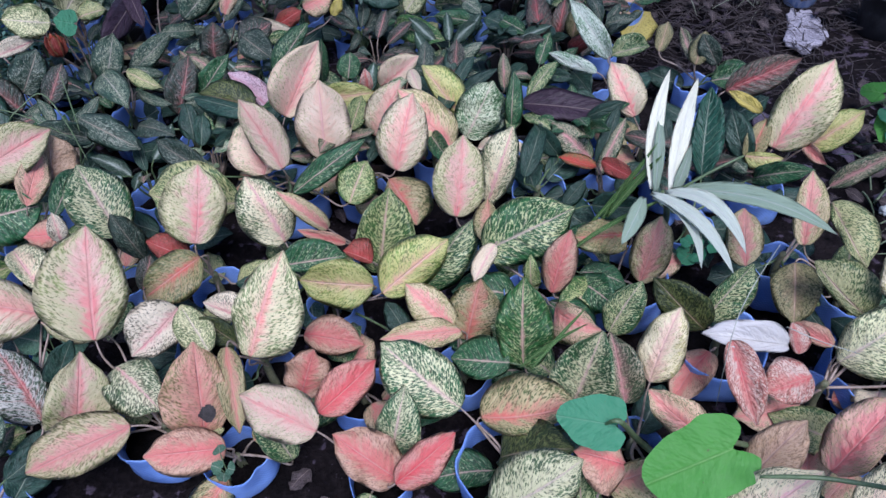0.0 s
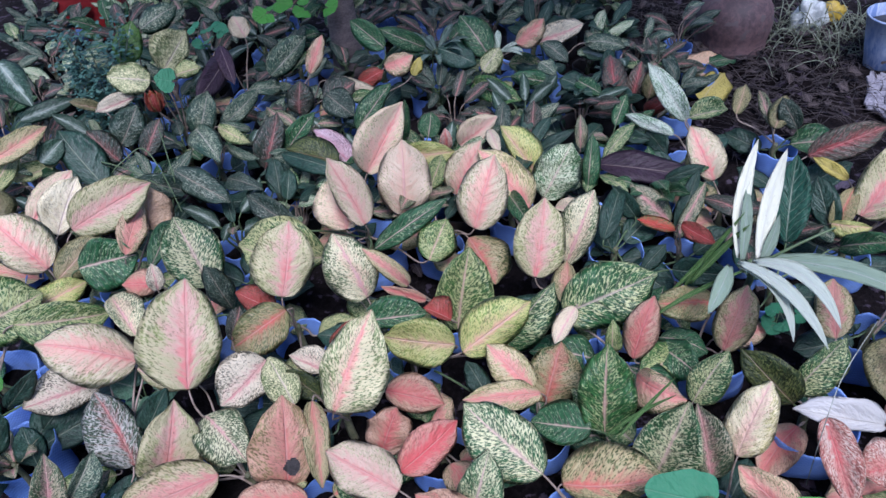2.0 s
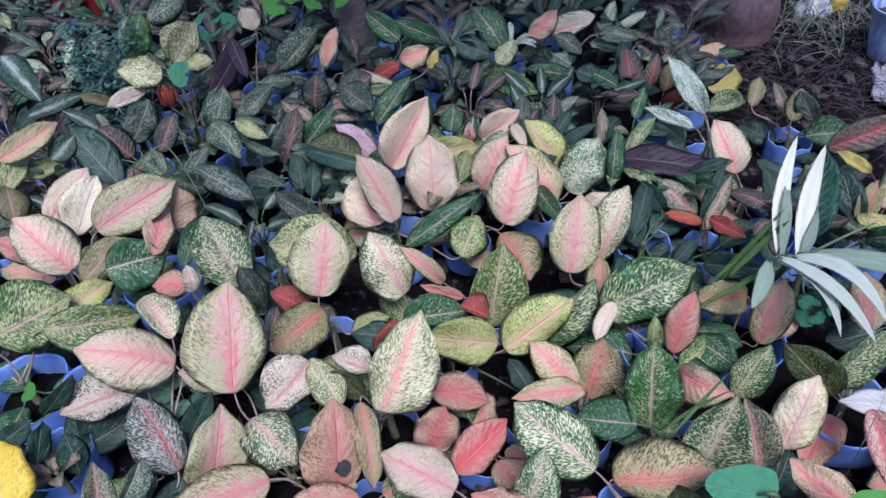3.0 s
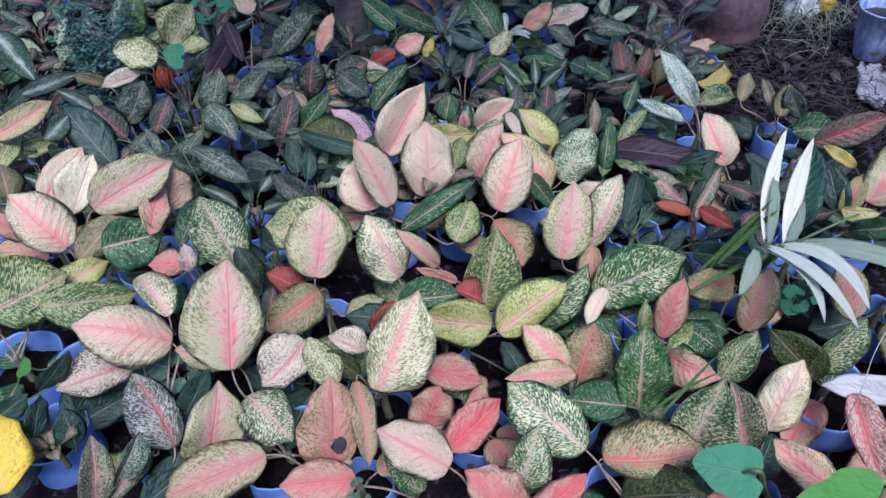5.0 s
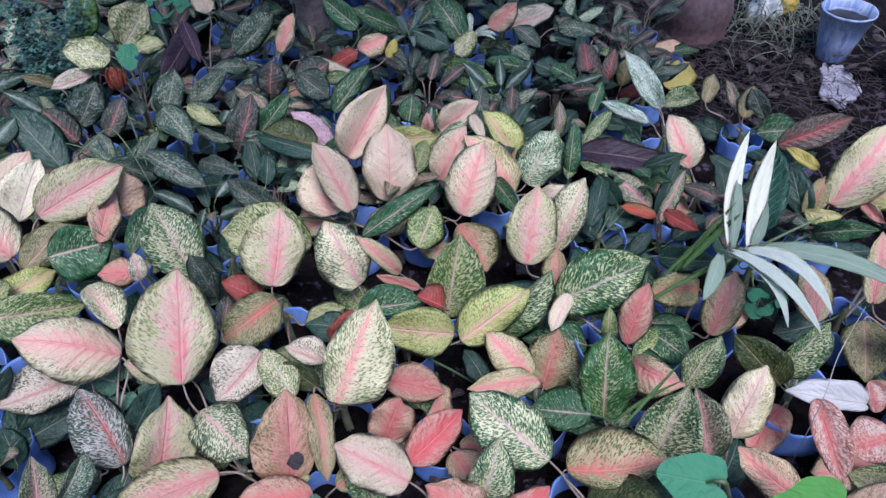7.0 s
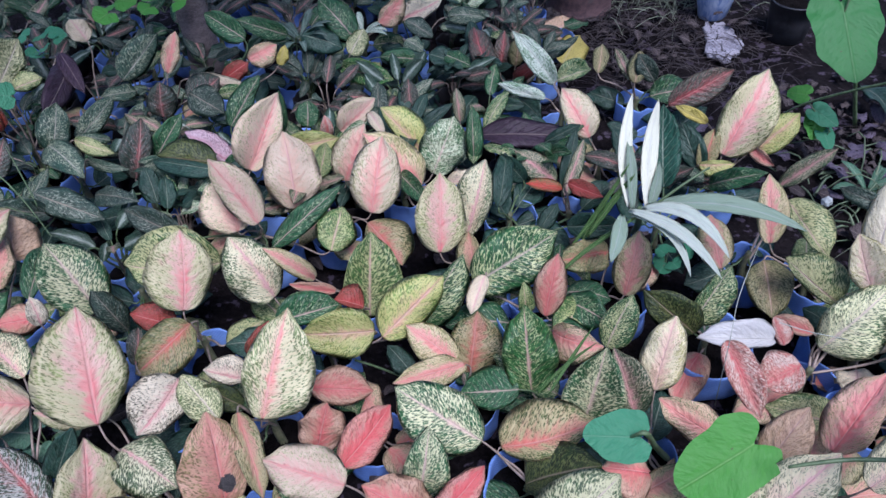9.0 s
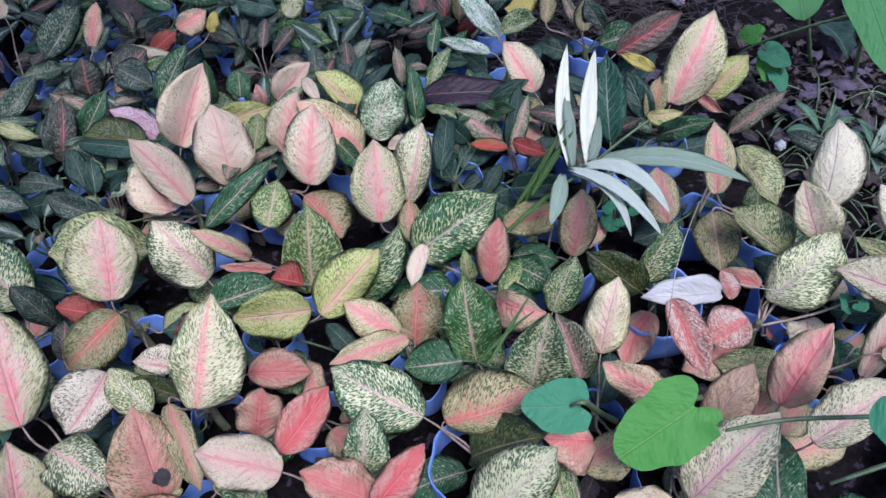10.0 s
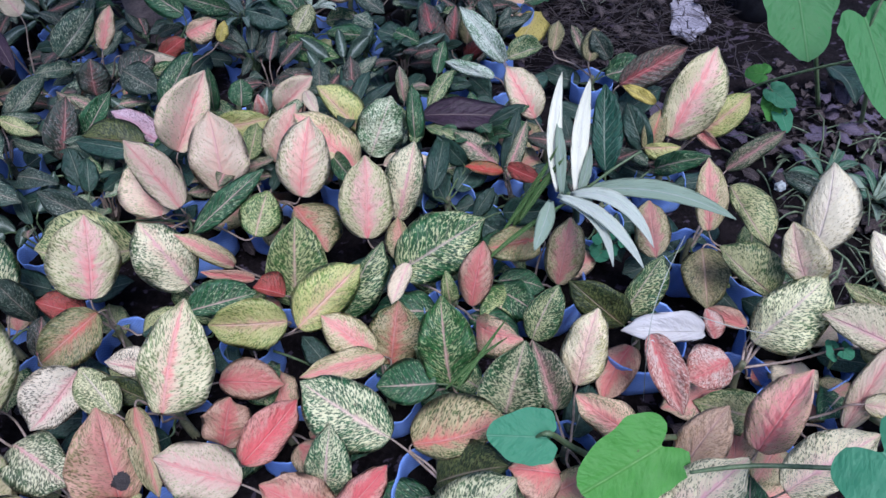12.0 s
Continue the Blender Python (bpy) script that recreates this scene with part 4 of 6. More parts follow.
plant(0.147, 0.915, "potted aglaonema with cream-flecked green leaves in a blue bag", [
    ("Gk", 0.045, 0.959, 0.170, 0.219, 0.993, 0.252, 0.066, 0.059, 40, 0),
    ("salmonolive", 0.175, 0.832, 0.151, 0.238, 0.738, 0.210, 0.024, 0.050, 42, 0),
    ("G", 0.135, 0.880, 0.150, 0.130, 0.894, 0.229, 0.014, 0.017, 59, 0)], bag=(0.059, 0.100), seed=29, low=3)
plant(0.315, 0.960, "potted aglaonema with salmon-red leaves in a blue bag", [
    ("salmon", 0.173, 0.875, 0.142, 0.206, 0.936, 0.250, 0.035, 0.030, 57, 0),
    ("redolive", 0.329, 0.988, 0.182, 0.209, 0.935, 0.230, 0.038, 0.033, 54, 0),
    ("Yr", 0.349, 0.921, 0.116, 0.378, 0.972, 0.246, 0.036, 0.041, 45, 0)], bag=(0.092, 0.100), seed=30, low=3)
plant(-0.316, 0.948, "potted aglaonema with dark green patterned leaves in a blue bag", [
    ("Gd", -0.345, 0.916, 0.185, -0.223, 0.948, 0.176, 0.045, 0.020, 40, 0),
    ("Wp", -0.351, 0.985, 0.177, -0.412, 1.036, 0.308, 0.059, 0.052, 41, 0)], bag=(0.055, 0.070), seed=31, low=4)
plant(-0.503, 0.952, "potted aglaonema with salmon-red leaves in a blue bag", [
    ("reddark", -0.543, 0.954, 0.169, -0.619, 0.964, 0.210, 0.022, 0.036, 32, 0),
    ("redolive", -0.501, 0.925, 0.204, -0.600, 0.844, 0.175, 0.049, 0.043, 48, 0),
    ("Y", -0.514, 0.947, 0.215, -0.491, 1.032, 0.345, 0.069, 0.054, 30, 0)], bag=(0.055, 0.070), seed=32, low=3)
plant(0.205, 0.972, "potted aglaonema with low green leaves in a blue bag", [], bag=(0.080, 0.100), seed=33, low=6)
plant(-0.727, 0.976, "potted aglaonema with dark green patterned leaves in a blue bag", [
    ("grey", -0.636, 0.961, 0.164, -0.661, 0.966, 0.280, 0.027, 0.027, 39, 0),
    ("salmon", -0.790, 0.971, 0.219, -0.865, 0.966, 0.222, 0.025, 0.035, 41, 0),
    ("W", -0.753, 0.923, 0.254, -0.754, 0.942, 0.312, 0.017, 0.017, 30, 0),
    ("Gd", -0.793, 0.990, 0.256, -0.794, 1.131, 0.268, 0.026, 0.015, 45, 0),
    ("Gw", -0.699, 1.011, 0.175, -0.785, 1.110, 0.288, 0.060, 0.060, 47, 0)], bag=(0.055, 0.070), seed=34, low=2)
plant(0.740, 0.907, "potted aglaonema with yellow-green pink-veined leaves in a blue bag", [
    ("Yr", 0.639, 0.935, 0.200, 0.649, 1.021, 0.310, 0.024, 0.034, 51, 0),
    ("olive", 0.623, 0.914, 0.178, 0.597, 0.799, 0.140, 0.048, 0.038, 45, 0)], bag=(0.057, 0.100), seed=35, low=4)
plant(-1.049, 1.008, "potted aglaonema with yellow-green pink-veined leaves in a blue bag", [
    ("Y", -1.014, 1.085, 0.267, -0.858, 1.193, 0.316, 0.063, 0.050, 37, 0),
    ("Yp", -1.062, 1.020, 0.211, -1.153, 1.050, 0.335, 0.051, 0.064, 19, 0),
    ("Gd", -0.979, 1.009, 0.225, -0.869, 1.065, 0.217, 0.052, 0.065, 37, 0),
    ("olive", -1.036, 1.000, 0.197, -0.955, 1.090, 0.252, 0.039, 0.039, 40, 0)], bag=(0.055, 0.070), seed=36, low=2)
plant(-0.181, 1.039, "potted aglaonema with salmon-red leaves in a blue bag", [
    ("G", -0.174, 1.011, 0.050, -0.148, 1.109, 0.208, 0.060, 0.063, 41, 0),
    ("Yr", -0.273, 1.033, 0.166, -0.352, 1.018, 0.284, 0.014, 0.025, 35, 0),
    ("reddark", -0.180, 0.972, 0.130, -0.235, 0.974, 0.163, 0.009, 0.042, 59, 0),
    ("salmon", -0.230, 0.988, 0.171, -0.309, 0.955, 0.243, 0.011, 0.014, 34, 0)], bag=(0.055, 0.070), seed=38, low=2)
plant(0.089, 1.067, "potted aglaonema with yellow-green pink-veined leaves in a blue bag", [
    ("Y", -0.011, 1.062, 0.165, 0.008, 1.150, 0.310, 0.051, 0.055, 52, 0),
    ("Wp", 0.056, 1.116, 0.155, 0.109, 1.180, 0.305, 0.050, 0.035, 49, 0),
    ("olivepink", 0.057, 1.035, 0.118, 0.056, 1.098, 0.183, 0.032, 0.019, 55, 0),
    ("pale", 0.067, 0.950, 0.201, 0.026, 0.879, 0.174, 0.014, 0.023, 50, 0),
    ("D", 0.275, 1.107, 0.151, 0.380, 1.055, 0.189, 0.032, 0.028, 35, 0)], bag=(0.055, 0.070), seed=39, low=2)
plant(-0.924, 1.091, "potted aglaonema with pale pink and cream leaves in a blue bag", [
    ("beige", -0.891, 1.160, 0.203, -0.873, 1.198, 0.299, 0.014, 0.055, 37, 0),
    ("salmonolive", -0.882, 1.041, 0.237, -0.895, 1.178, 0.268, 0.033, 0.029, 32, 0)], bag=(0.080, 0.100), seed=40, low=4)
plant(0.638, 0.981, "potted aglaonema with dark green patterned leaves in a blue bag", [
    ("pinkgreen", 0.753, 1.114, 0.184, 0.850, 1.105, 0.280, 0.024, 0.018, 30, 0, 0.6),
    ("Gy", 0.708, 1.018, 0.233, 0.734, 0.883, 0.195, 0.049, 0.015, 30, 0)], bag=(0.055, 0.100), seed=41, low=4)
plant(-0.651, 1.109, "potted aglaonema with dark green patterned leaves in a blue bag", [
    ("D", -0.601, 1.291, 0.186, -0.602, 1.355, 0.231, 0.020, 0.020, 27, 0)], bag=(0.055, 0.070), seed=42, low=5)
plant(0.494, 1.118, "potted aglaonema with dark green patterned leaves in a blue bag", [
    ("vein", 0.507, 1.158, 0.182, 0.521, 1.269, 0.327, 0.027, 0.037, 28, 0),
    ("Gd", 0.625, 1.175, 0.157, 0.689, 1.079, 0.259, 0.024, 0.024, 45, 0)], bag=(0.055, 0.070), seed=43, low=4)
plant(-1.188, 1.136, "potted aglaonema with pale pink and cream leaves in a blue bag", [
    ("cream", -1.108, 1.139, 0.202, -1.072, 1.246, 0.292, 0.058, 0.028, 39, 0),
    ("pink", -1.217, 1.199, 0.187, -1.149, 1.330, 0.249, 0.041, 0.036, 31, 0),
    ("salmon", -1.172, 1.073, 0.192, -1.248, 1.072, 0.252, 0.027, 0.033, 21, 0)], bag=(0.055, 0.070), seed=44, low=3)
plant(0.174, 1.218, "potted aglaonema with dark green patterned leaves in a blue bag", [
    ("D", 0.137, 1.176, 0.171, 0.182, 1.315, 0.215, 0.024, 0.024, 51, 0),
    ("D", 0.221, 1.294, 0.136, 0.164, 1.294, 0.225, 0.022, 0.022, 34, 0)], bag=(0.058, 0.100), seed=45, low=4)
plant(-0.401, 1.238, "potted aglaonema with pale pink and cream leaves in a blue bag", [
    ("pink", -0.389, 1.190, 0.196, -0.467, 1.254, 0.336, 0.031, 0.049, 32, 0),
    ("pink", -0.444, 1.211, 0.162, -0.466, 1.283, 0.269, 0.064, 0.051, 26, 0),
    ("grey", -0.549, 1.170, 0.208, -0.654, 1.206, 0.270, 0.030, 0.030, 27, 0),
    ("Gd", -0.361, 1.132, 0.176, -0.200, 1.198, 0.268, 0.027, 0.025, 48, 0),
    ("G", -0.239, 1.114, 0.161, -0.204, 1.192, 0.214, 0.044, 0.044, 50, 0),
    ("Gy", -0.458, 1.084, 0.199, -0.652, 1.092, 0.219, 0.041, 0.085, 26, 0)], bag=(0.078, 0.100), seed=47, low=2)
plant(0.672, 1.230, "potted aglaonema with yellow-green pink-veined leaves in a blue bag", [
    ("Y", 0.674, 1.237, 0.186, 0.773, 1.311, 0.359, 0.048, 0.066, 19, 0),
    ("redolive", 0.620, 1.214, 0.168, 0.658, 1.269, 0.245, 0.025, 0.025, 37, 0),
    ("lime", 0.611, 1.216, 0.186, 0.677, 1.183, 0.204, 0.011, 0.027, 29, 0),
    ("yellow", 0.667, 1.322, 0.220, 0.599, 1.366, 0.249, 0.011, 0.017, 32, 0),
    ("D", 0.614, 1.215, 0.168, 0.587, 1.300, 0.251, 0.028, 0.035, 26, 0),
    ("lime", 0.744, 1.238, 0.188, 0.845, 1.252, 0.270, 0.035, 0.035, 22, 0),
    ("salmon", 0.730, 1.220, 0.213, 0.753, 1.155, 0.208, 0.014, 0.016, 22, 0)], bag=(0.055, 0.070), seed=48, low=2)
plant(0.323, 1.233, "potted aglaonema with dark green patterned leaves in a blue bag", [
    ("redbright", 0.305, 1.252, 0.131, 0.219, 1.267, 0.151, 0.011, 0.020, 36, 0),
    ("pinkgreen", 0.299, 1.289, 0.122, 0.208, 1.348, 0.188, 0.031, 0.031, 39, 0),
    ("reddark", 0.310, 1.231, 0.168, 0.371, 1.163, 0.173, 0.019, 0.019, 37, 0),
    ("D", 0.312, 1.272, 0.112, 0.363, 1.369, 0.218, 0.020, 0.014, 27, 0),
    ("pinkgreen", 0.311, 1.255, 0.104, 0.377, 1.345, 0.200, 0.014, 0.020, 32, 0),
    ("D", 0.218, 1.116, 0.140, 0.263, 1.146, 0.187, 0.018, 0.018, 52, 0)], bag=(0.055, 0.070), seed=49, low=2)
plant(-1.400, 1.243, "potted aglaonema with yellow-green pink-veined leaves in a blue bag", [
    ("olive", -1.284, 1.188, 0.205, -1.315, 1.254, 0.257, 0.036, 0.043, 36, 0),
    ("olivepink", -1.392, 1.354, 0.252, -1.281, 1.478, 0.282, 0.031, 0.034, 34, 0),
    ("Gy", -1.362, 1.286, 0.209, -1.376, 1.437, 0.232, 0.030, 0.030, 36, 0)], bag=(0.055, 0.070), seed=50, low=3)
plant(-0.234, 1.257, "potted aglaonema with yellow-green pink-veined leaves in a blue bag", [
    ("peach", -0.317, 1.274, 0.153, -0.321, 1.374, 0.302, 0.061, 0.066, 24, 0),
    ("G", -0.260, 1.335, 0.188, -0.232, 1.404, 0.236, 0.025, 0.025, 24, 0),
    ("Yp", -0.199, 1.350, 0.152, -0.137, 1.401, 0.278, 0.052, 0.025, 43, 0),
    ("Yp", -0.145, 1.208, 0.170, -0.099, 1.286, 0.320, 0.058, 0.054, 44, 0),
    ("olivered", -0.155, 1.159, 0.189, -0.093, 1.052, 0.155, 0.065, 0.031, 31, 0)], bag=(0.055, 0.070), seed=51, low=2)
plant(-0.924, 1.291, "potted aglaonema with dark green patterned leaves in a blue bag", [
    ("grey", -0.848, 1.293, 0.213, -0.920, 1.228, 0.297, 0.028, 0.028, 32, 0),
    ("grey", -0.879, 1.325, 0.249, -0.731, 1.265, 0.201, 0.036, 0.036, 31, 0)], bag=(0.055, 0.070), seed=52, low=4)
plant(-0.065, 1.351, "potted aglaonema with yellow-green pink-veined leaves in a blue bag", [
    ("Yr", -0.023, 1.317, 0.138, -0.144, 1.364, 0.278, 0.027, 0.055, 43, 0),
    ("Gp", 0.010, 1.358, 0.139, 0.075, 1.417, 0.258, 0.057, 0.059, 37, 0),
    ("pale", 0.037, 1.318, 0.142, 0.153, 1.269, 0.170, 0.028, 0.008, 39, 0),
    ("Gd", -0.073, 1.322, 0.182, -0.020, 1.185, 0.201, 0.021, 0.021, 40, 0)], bag=(0.056, 0.100), seed=53, low=2)
plant(-0.434, 1.371, "potted aglaonema with pale pink and cream leaves in a blue bag", [
    ("pink", -0.420, 1.382, 0.196, -0.326, 1.471, 0.343, 0.070, 0.035, 24, 0, 0.6),
    ("D", -0.477, 1.352, 0.229, -0.645, 1.426, 0.228, 0.029, 0.011, 38, 0)], bag=(0.055, 0.070), seed=54, low=4)
plant(0.436, 1.375, "potted aglaonema with yellow-green pink-veined leaves in a blue bag", [
    ("Yp", 0.410, 1.402, 0.156, 0.355, 1.489, 0.254, 0.032, 0.050, 40, 0)], bag=(0.055, 0.070), seed=55, low=5)
plant(0.123, 1.376, "potted aglaonema with dark green patterned leaves in a blue bag", [
    ("Gd", 0.119, 1.408, 0.119, 0.126, 1.470, 0.247, 0.018, 0.026, 38, 0),
    ("lime", -0.010, 1.447, 0.144, -0.097, 1.503, 0.249, 0.017, 0.055, 22, 0)], bag=(0.055, 0.070), seed=56, low=4)
plant(-0.690, 1.450, "potted aglaonema with dark green patterned leaves in a blue bag", [
    ("S", -0.712, 1.456, 0.157, -0.671, 1.536, 0.277, 0.042, 0.033, 26, 0),
    ("Gd", -0.670, 1.512, 0.162, -0.583, 1.568, 0.257, 0.031, 0.021, 40, 0),
    ("D", -0.639, 1.340, 0.166, -0.662, 1.413, 0.220, 0.027, 0.027, 33, 0),
    ("grey", -0.790, 1.393, 0.172, -0.654, 1.292, 0.217, 0.022, 0.030, 41, 0)], bag=(0.055, 0.070), seed=57, low=3)
plant(0.604, 1.471, "potted aglaonema with dark green patterned leaves in a blue bag", [
    ("Sr", 0.636, 1.475, 0.174, 0.790, 1.471, 0.261, 0.039, 0.039, 28, 0)], bag=(0.055, 0.070), seed=58, low=3)
plant(-1.110, 1.507, "potted aglaonema with dark green patterned leaves in a blue bag", [
    ("olive", -1.201, 1.608, 0.249, -1.272, 1.585, 0.289, 0.010, 0.023, 10, 0),
    ("C", -1.227, 1.542, 0.211, -1.304, 1.540, 0.275, 0.016, 0.023, 33, 0),
    ("D", -1.151, 1.414, 0.130, -1.275, 1.498, 0.257, 0.045, 0.056, 16, 0),
    ("S", -1.137, 1.496, 0.153, -1.208, 1.515, 0.241, 0.036, 0.040, 33, 0),
    ("S", -1.043, 1.477, 0.185, -1.004, 1.545, 0.258, 0.029, 0.029, 36, 0),
    ("grey", -1.148, 1.542, 0.175, -1.090, 1.600, 0.266, 0.046, 0.046, 26, 0)], bag=(0.059, 0.100), seed=59, low=3)
plant(-1.449, 1.482, "potted aglaonema with dark green patterned leaves in a blue bag", [
    ("Gy", -1.384, 1.383, 0.180, -1.282, 1.444, 0.182, 0.032, 0.019, 21, 0),
    ("C", -1.384, 1.516, 0.274, -1.265, 1.613, 0.282, 0.023, 0.023, 33, 0),
    ("C", -1.308, 1.422, 0.204, -1.252, 1.472, 0.243, 0.028, 0.031, 33, 0)], bag=(0.055, 0.070), seed=60, low=3)
plant(-0.870, 1.522, "potted aglaonema with dark green patterned leaves in a blue bag", [
    ("Gl", -0.915, 1.546, 0.201, -0.880, 1.612, 0.300, 0.040, 0.036, 33, 0),
    ("Gl", -0.877, 1.614, 0.184, -0.786, 1.723, 0.235, 0.030, 0.027, 25, 0),
    ("Gl", -0.917, 1.545, 0.222, -0.785, 1.381, 0.230, 0.039, 0.039, 29, 0),
    ("Gy", -0.850, 1.546, 0.230, -0.757, 1.506, 0.204, 0.019, 0.022, 15, 0),
    ("Gl", -0.832, 1.528, 0.181, -0.710, 1.434, 0.203, 0.013, 0.016, 17, 0)], bag=(0.070, 0.100), seed=61, low=3)
plant(-0.405, 1.518, "potted aglaonema with dark green patterned leaves in a blue bag", [
    ("lilac", -0.476, 1.470, 0.156, -0.571, 1.497, 0.249, 0.014, 0.039, 19, 0),
    ("moss", -0.502, 1.436, 0.194, -0.637, 1.442, 0.229, 0.014, 0.048, 39, 0),
    ("lime", -0.345, 1.438, 0.207, -0.202, 1.424, 0.229, 0.035, 0.035, 24, 0),
    ("Gd", -0.350, 1.521, 0.202, -0.332, 1.526, 0.316, 0.017, 0.017, 25, 0),
    ("Gd", -0.281, 1.509, 0.214, -0.273, 1.547, 0.265, 0.029, 0.029, 33, 0),
    ("Gd", -0.476, 1.557, 0.207, -0.391, 1.655, 0.288, 0.035, 0.019, 17, 0)], bag=(0.055, 0.070), seed=62, low=3)
plant(-0.169, 1.569, "potted aglaonema with pale pink and cream leaves in a blue bag", [
    ("pink", -0.205, 1.534, 0.172, -0.106, 1.558, 0.242, 0.044, 0.021, 24, 0),
    ("pale", -0.124, 1.507, 0.236, -0.094, 1.399, 0.241, 0.014, 0.017, 43, 0),
    ("Rw", -0.237, 1.502, 0.180, -0.233, 1.493, 0.250, 0.017, 0.017, 24, 0),
    ("grey", -0.104, 1.608, 0.142, -0.094, 1.678, 0.216, 0.022, 0.025, 30, 0)], bag=(0.055, 0.070), seed=63, low=3)
plant(0.396, 1.592, "potted aglaonema with dark green patterned leaves in a blue bag", [
    ("silver", 0.348, 1.607, 0.150, 0.225, 1.663, 0.178, 0.016, 0.022, 18, 0),
    ("silver", 0.385, 1.650, 0.162, 0.276, 1.712, 0.300, 0.029, 0.029, 26, 0.03),
    ("Gk", 0.387, 1.647, 0.174, 0.490, 1.670, 0.184, 0.041, 0.013, 38, 0)], bag=(0.055, 0.070), seed=64, low=3)
plant(0.085, 1.592, "potted aglaonema with dark green patterned leaves in a blue bag", [
    ("pinkgreen", 0.108, 1.559, 0.141, 0.105, 1.600, 0.219, 0.015, 0.018, 31, 0),
    ("S", -0.025, 1.609, 0.125, -0.014, 1.672, 0.219, 0.022, 0.028, 22, 0)], bag=(0.055, 0.070), seed=65, low=3)
plant(-0.322, 1.655, "potted aglaonema with low green leaves in a blue bag", [], bag=(0.055, 0.070), seed=66, low=3)
plant(0.631, 1.660, "potted aglaonema with dark green patterned leaves in a blue bag", [
    ("pinkgreen", 0.622, 1.703, 0.111, 0.596, 1.790, 0.169, 0.014, 0.017, 38, 0),
    ("olive", 0.536, 1.744, 0.121, 0.571, 1.832, 0.162, 0.021, 0.024, 20, 0),
    ("grey", 0.663, 1.637, 0.143, 0.619, 1.677, 0.212, 0.028, 0.028, 15, 0),
    ("olive", 0.610, 1.646, 0.138, 0.637, 1.705, 0.203, 0.028, 0.028, 45, 0)], bag=(0.055, 0.070), seed=67, low=3)
plant(-1.045, 1.706, "potted aglaonema with cream-flecked green leaves in a blue bag", [
    ("Wg", -1.061, 1.665, 0.305, -1.169, 1.637, 0.334, 0.046, 0.042, 31, 0),
    ("Wg", -1.061, 1.740, 0.293, -1.000, 1.827, 0.370, 0.071, 0.037, 13, 0),
    ("Gy", -1.019, 1.725, 0.285, -0.949, 1.749, 0.294, 0.034, 0.017, 27, 0),
    ("W", -1.105, 1.628, 0.276, -1.190, 1.557, 0.271, 0.013, 0.029, 19, 0),
    ("purple", -0.936, 1.870, 0.297, -0.871, 1.757, 0.230, 0.021, 0.025, 31, 0)], bag=(0.055, 0.070), seed=68, low=3)
plant(-1.476, 1.725, "potted aglaonema with dark green patterned leaves in a blue bag", [
    ("C", -1.514, 1.693, 0.354, -1.363, 1.560, 0.291, 0.041, 0.041, 7, 0)], bag=(0.055, 0.070), seed=69, low=3)
plant(-0.688, 1.794, "potted aglaonema with dark green patterned leaves in a blue bag", [
    ("S", -0.674, 1.692, 0.172, -0.656, 1.711, 0.267, 0.038, 0.042, 32, 0),
    ("salmonolive", -0.665, 1.825, 0.226, -0.623, 1.885, 0.317, 0.026, 0.021, 26, 0),
    ("pale", -0.595, 1.756, 0.244, -0.438, 1.732, 0.209, 0.024, 0.007, 19, 0),
    ("S", -0.596, 1.697, 0.215, -0.507, 1.728, 0.252, 0.042, 0.042, 26, 0),
    ("grey", -0.587, 1.700, 0.232, -0.502, 1.645, 0.193, 0.042, 0.042, 40, 0),
    ("Gk", -0.517, 1.696, 0.217, -0.446, 1.715, 0.215, 0.024, 0.017, 17, 0)], bag=(0.068, 0.100), seed=70, low=3)
plant(0.291, 1.766, "potted aglaonema with dark green patterned leaves in a blue bag", [
    ("Sr", 0.222, 1.758, 0.137, 0.207, 1.928, 0.208, 0.032, 0.035, 30, 0),
    ("Sr", 0.264, 1.817, 0.119, 0.285, 1.858, 0.227, 0.026, 0.021, 37, 0),
    ("olive", 0.303, 1.788, 0.147, 0.311, 1.792, 0.237, 0.026, 0.026, 27, 0),
    ("Gd", 0.172, 1.776, 0.172, 0.090, 1.874, 0.171, 0.021, 0.025, 35, 0),
    ("reddark", 0.289, 1.737, 0.133, 0.344, 1.686, 0.215, 0.024, 0.020, 17, 0)], bag=(0.055, 0.070), seed=71, low=3)
plant(-1.197, 1.780, "potted aglaonema with dark green patterned leaves in a blue bag", [
    ("bright", -1.187, 1.759, 0.300, -1.151, 1.826, 0.404, 0.037, 0.042, 29, 0),
    ("Gl", -1.149, 1.846, 0.367, -1.053, 1.921, 0.403, 0.038, 0.038, 42, 0)], bag=(0.055, 0.070), seed=72, low=3)
plant(-0.518, 1.802, "potted aglaonema with dark green patterned leaves in a blue bag", [
    ("Gd", -0.443, 1.874, 0.275, -0.542, 1.912, 0.346, 0.035, 0.035, 19, 0),
    ("salmonolive", -0.443, 1.834, 0.235, -0.359, 1.857, 0.260, 0.026, 0.039, 25, 0),
    ("yellow", -0.360, 1.816, 0.219, -0.335, 1.836, 0.266, 0.014, 0.017, 13, 0),
    ("reddark", -0.513, 1.781, 0.211, -0.433, 1.781, 0.257, 0.026, 0.026, 21, 0)], bag=(0.068, 0.100), seed=73, low=3)
plant(0.023, 1.880, "potted aglaonema with dark green patterned leaves in a blue bag", [
    ("Gd", 0.052, 1.863, 0.157, -0.079, 1.846, 0.195, 0.021, 0.029, 35, 0),
    ("D", 0.063, 1.862, 0.175, 0.149, 1.821, 0.152, 0.033, 0.033, 55, 0)], bag=(0.055, 0.070), seed=74, low=3)
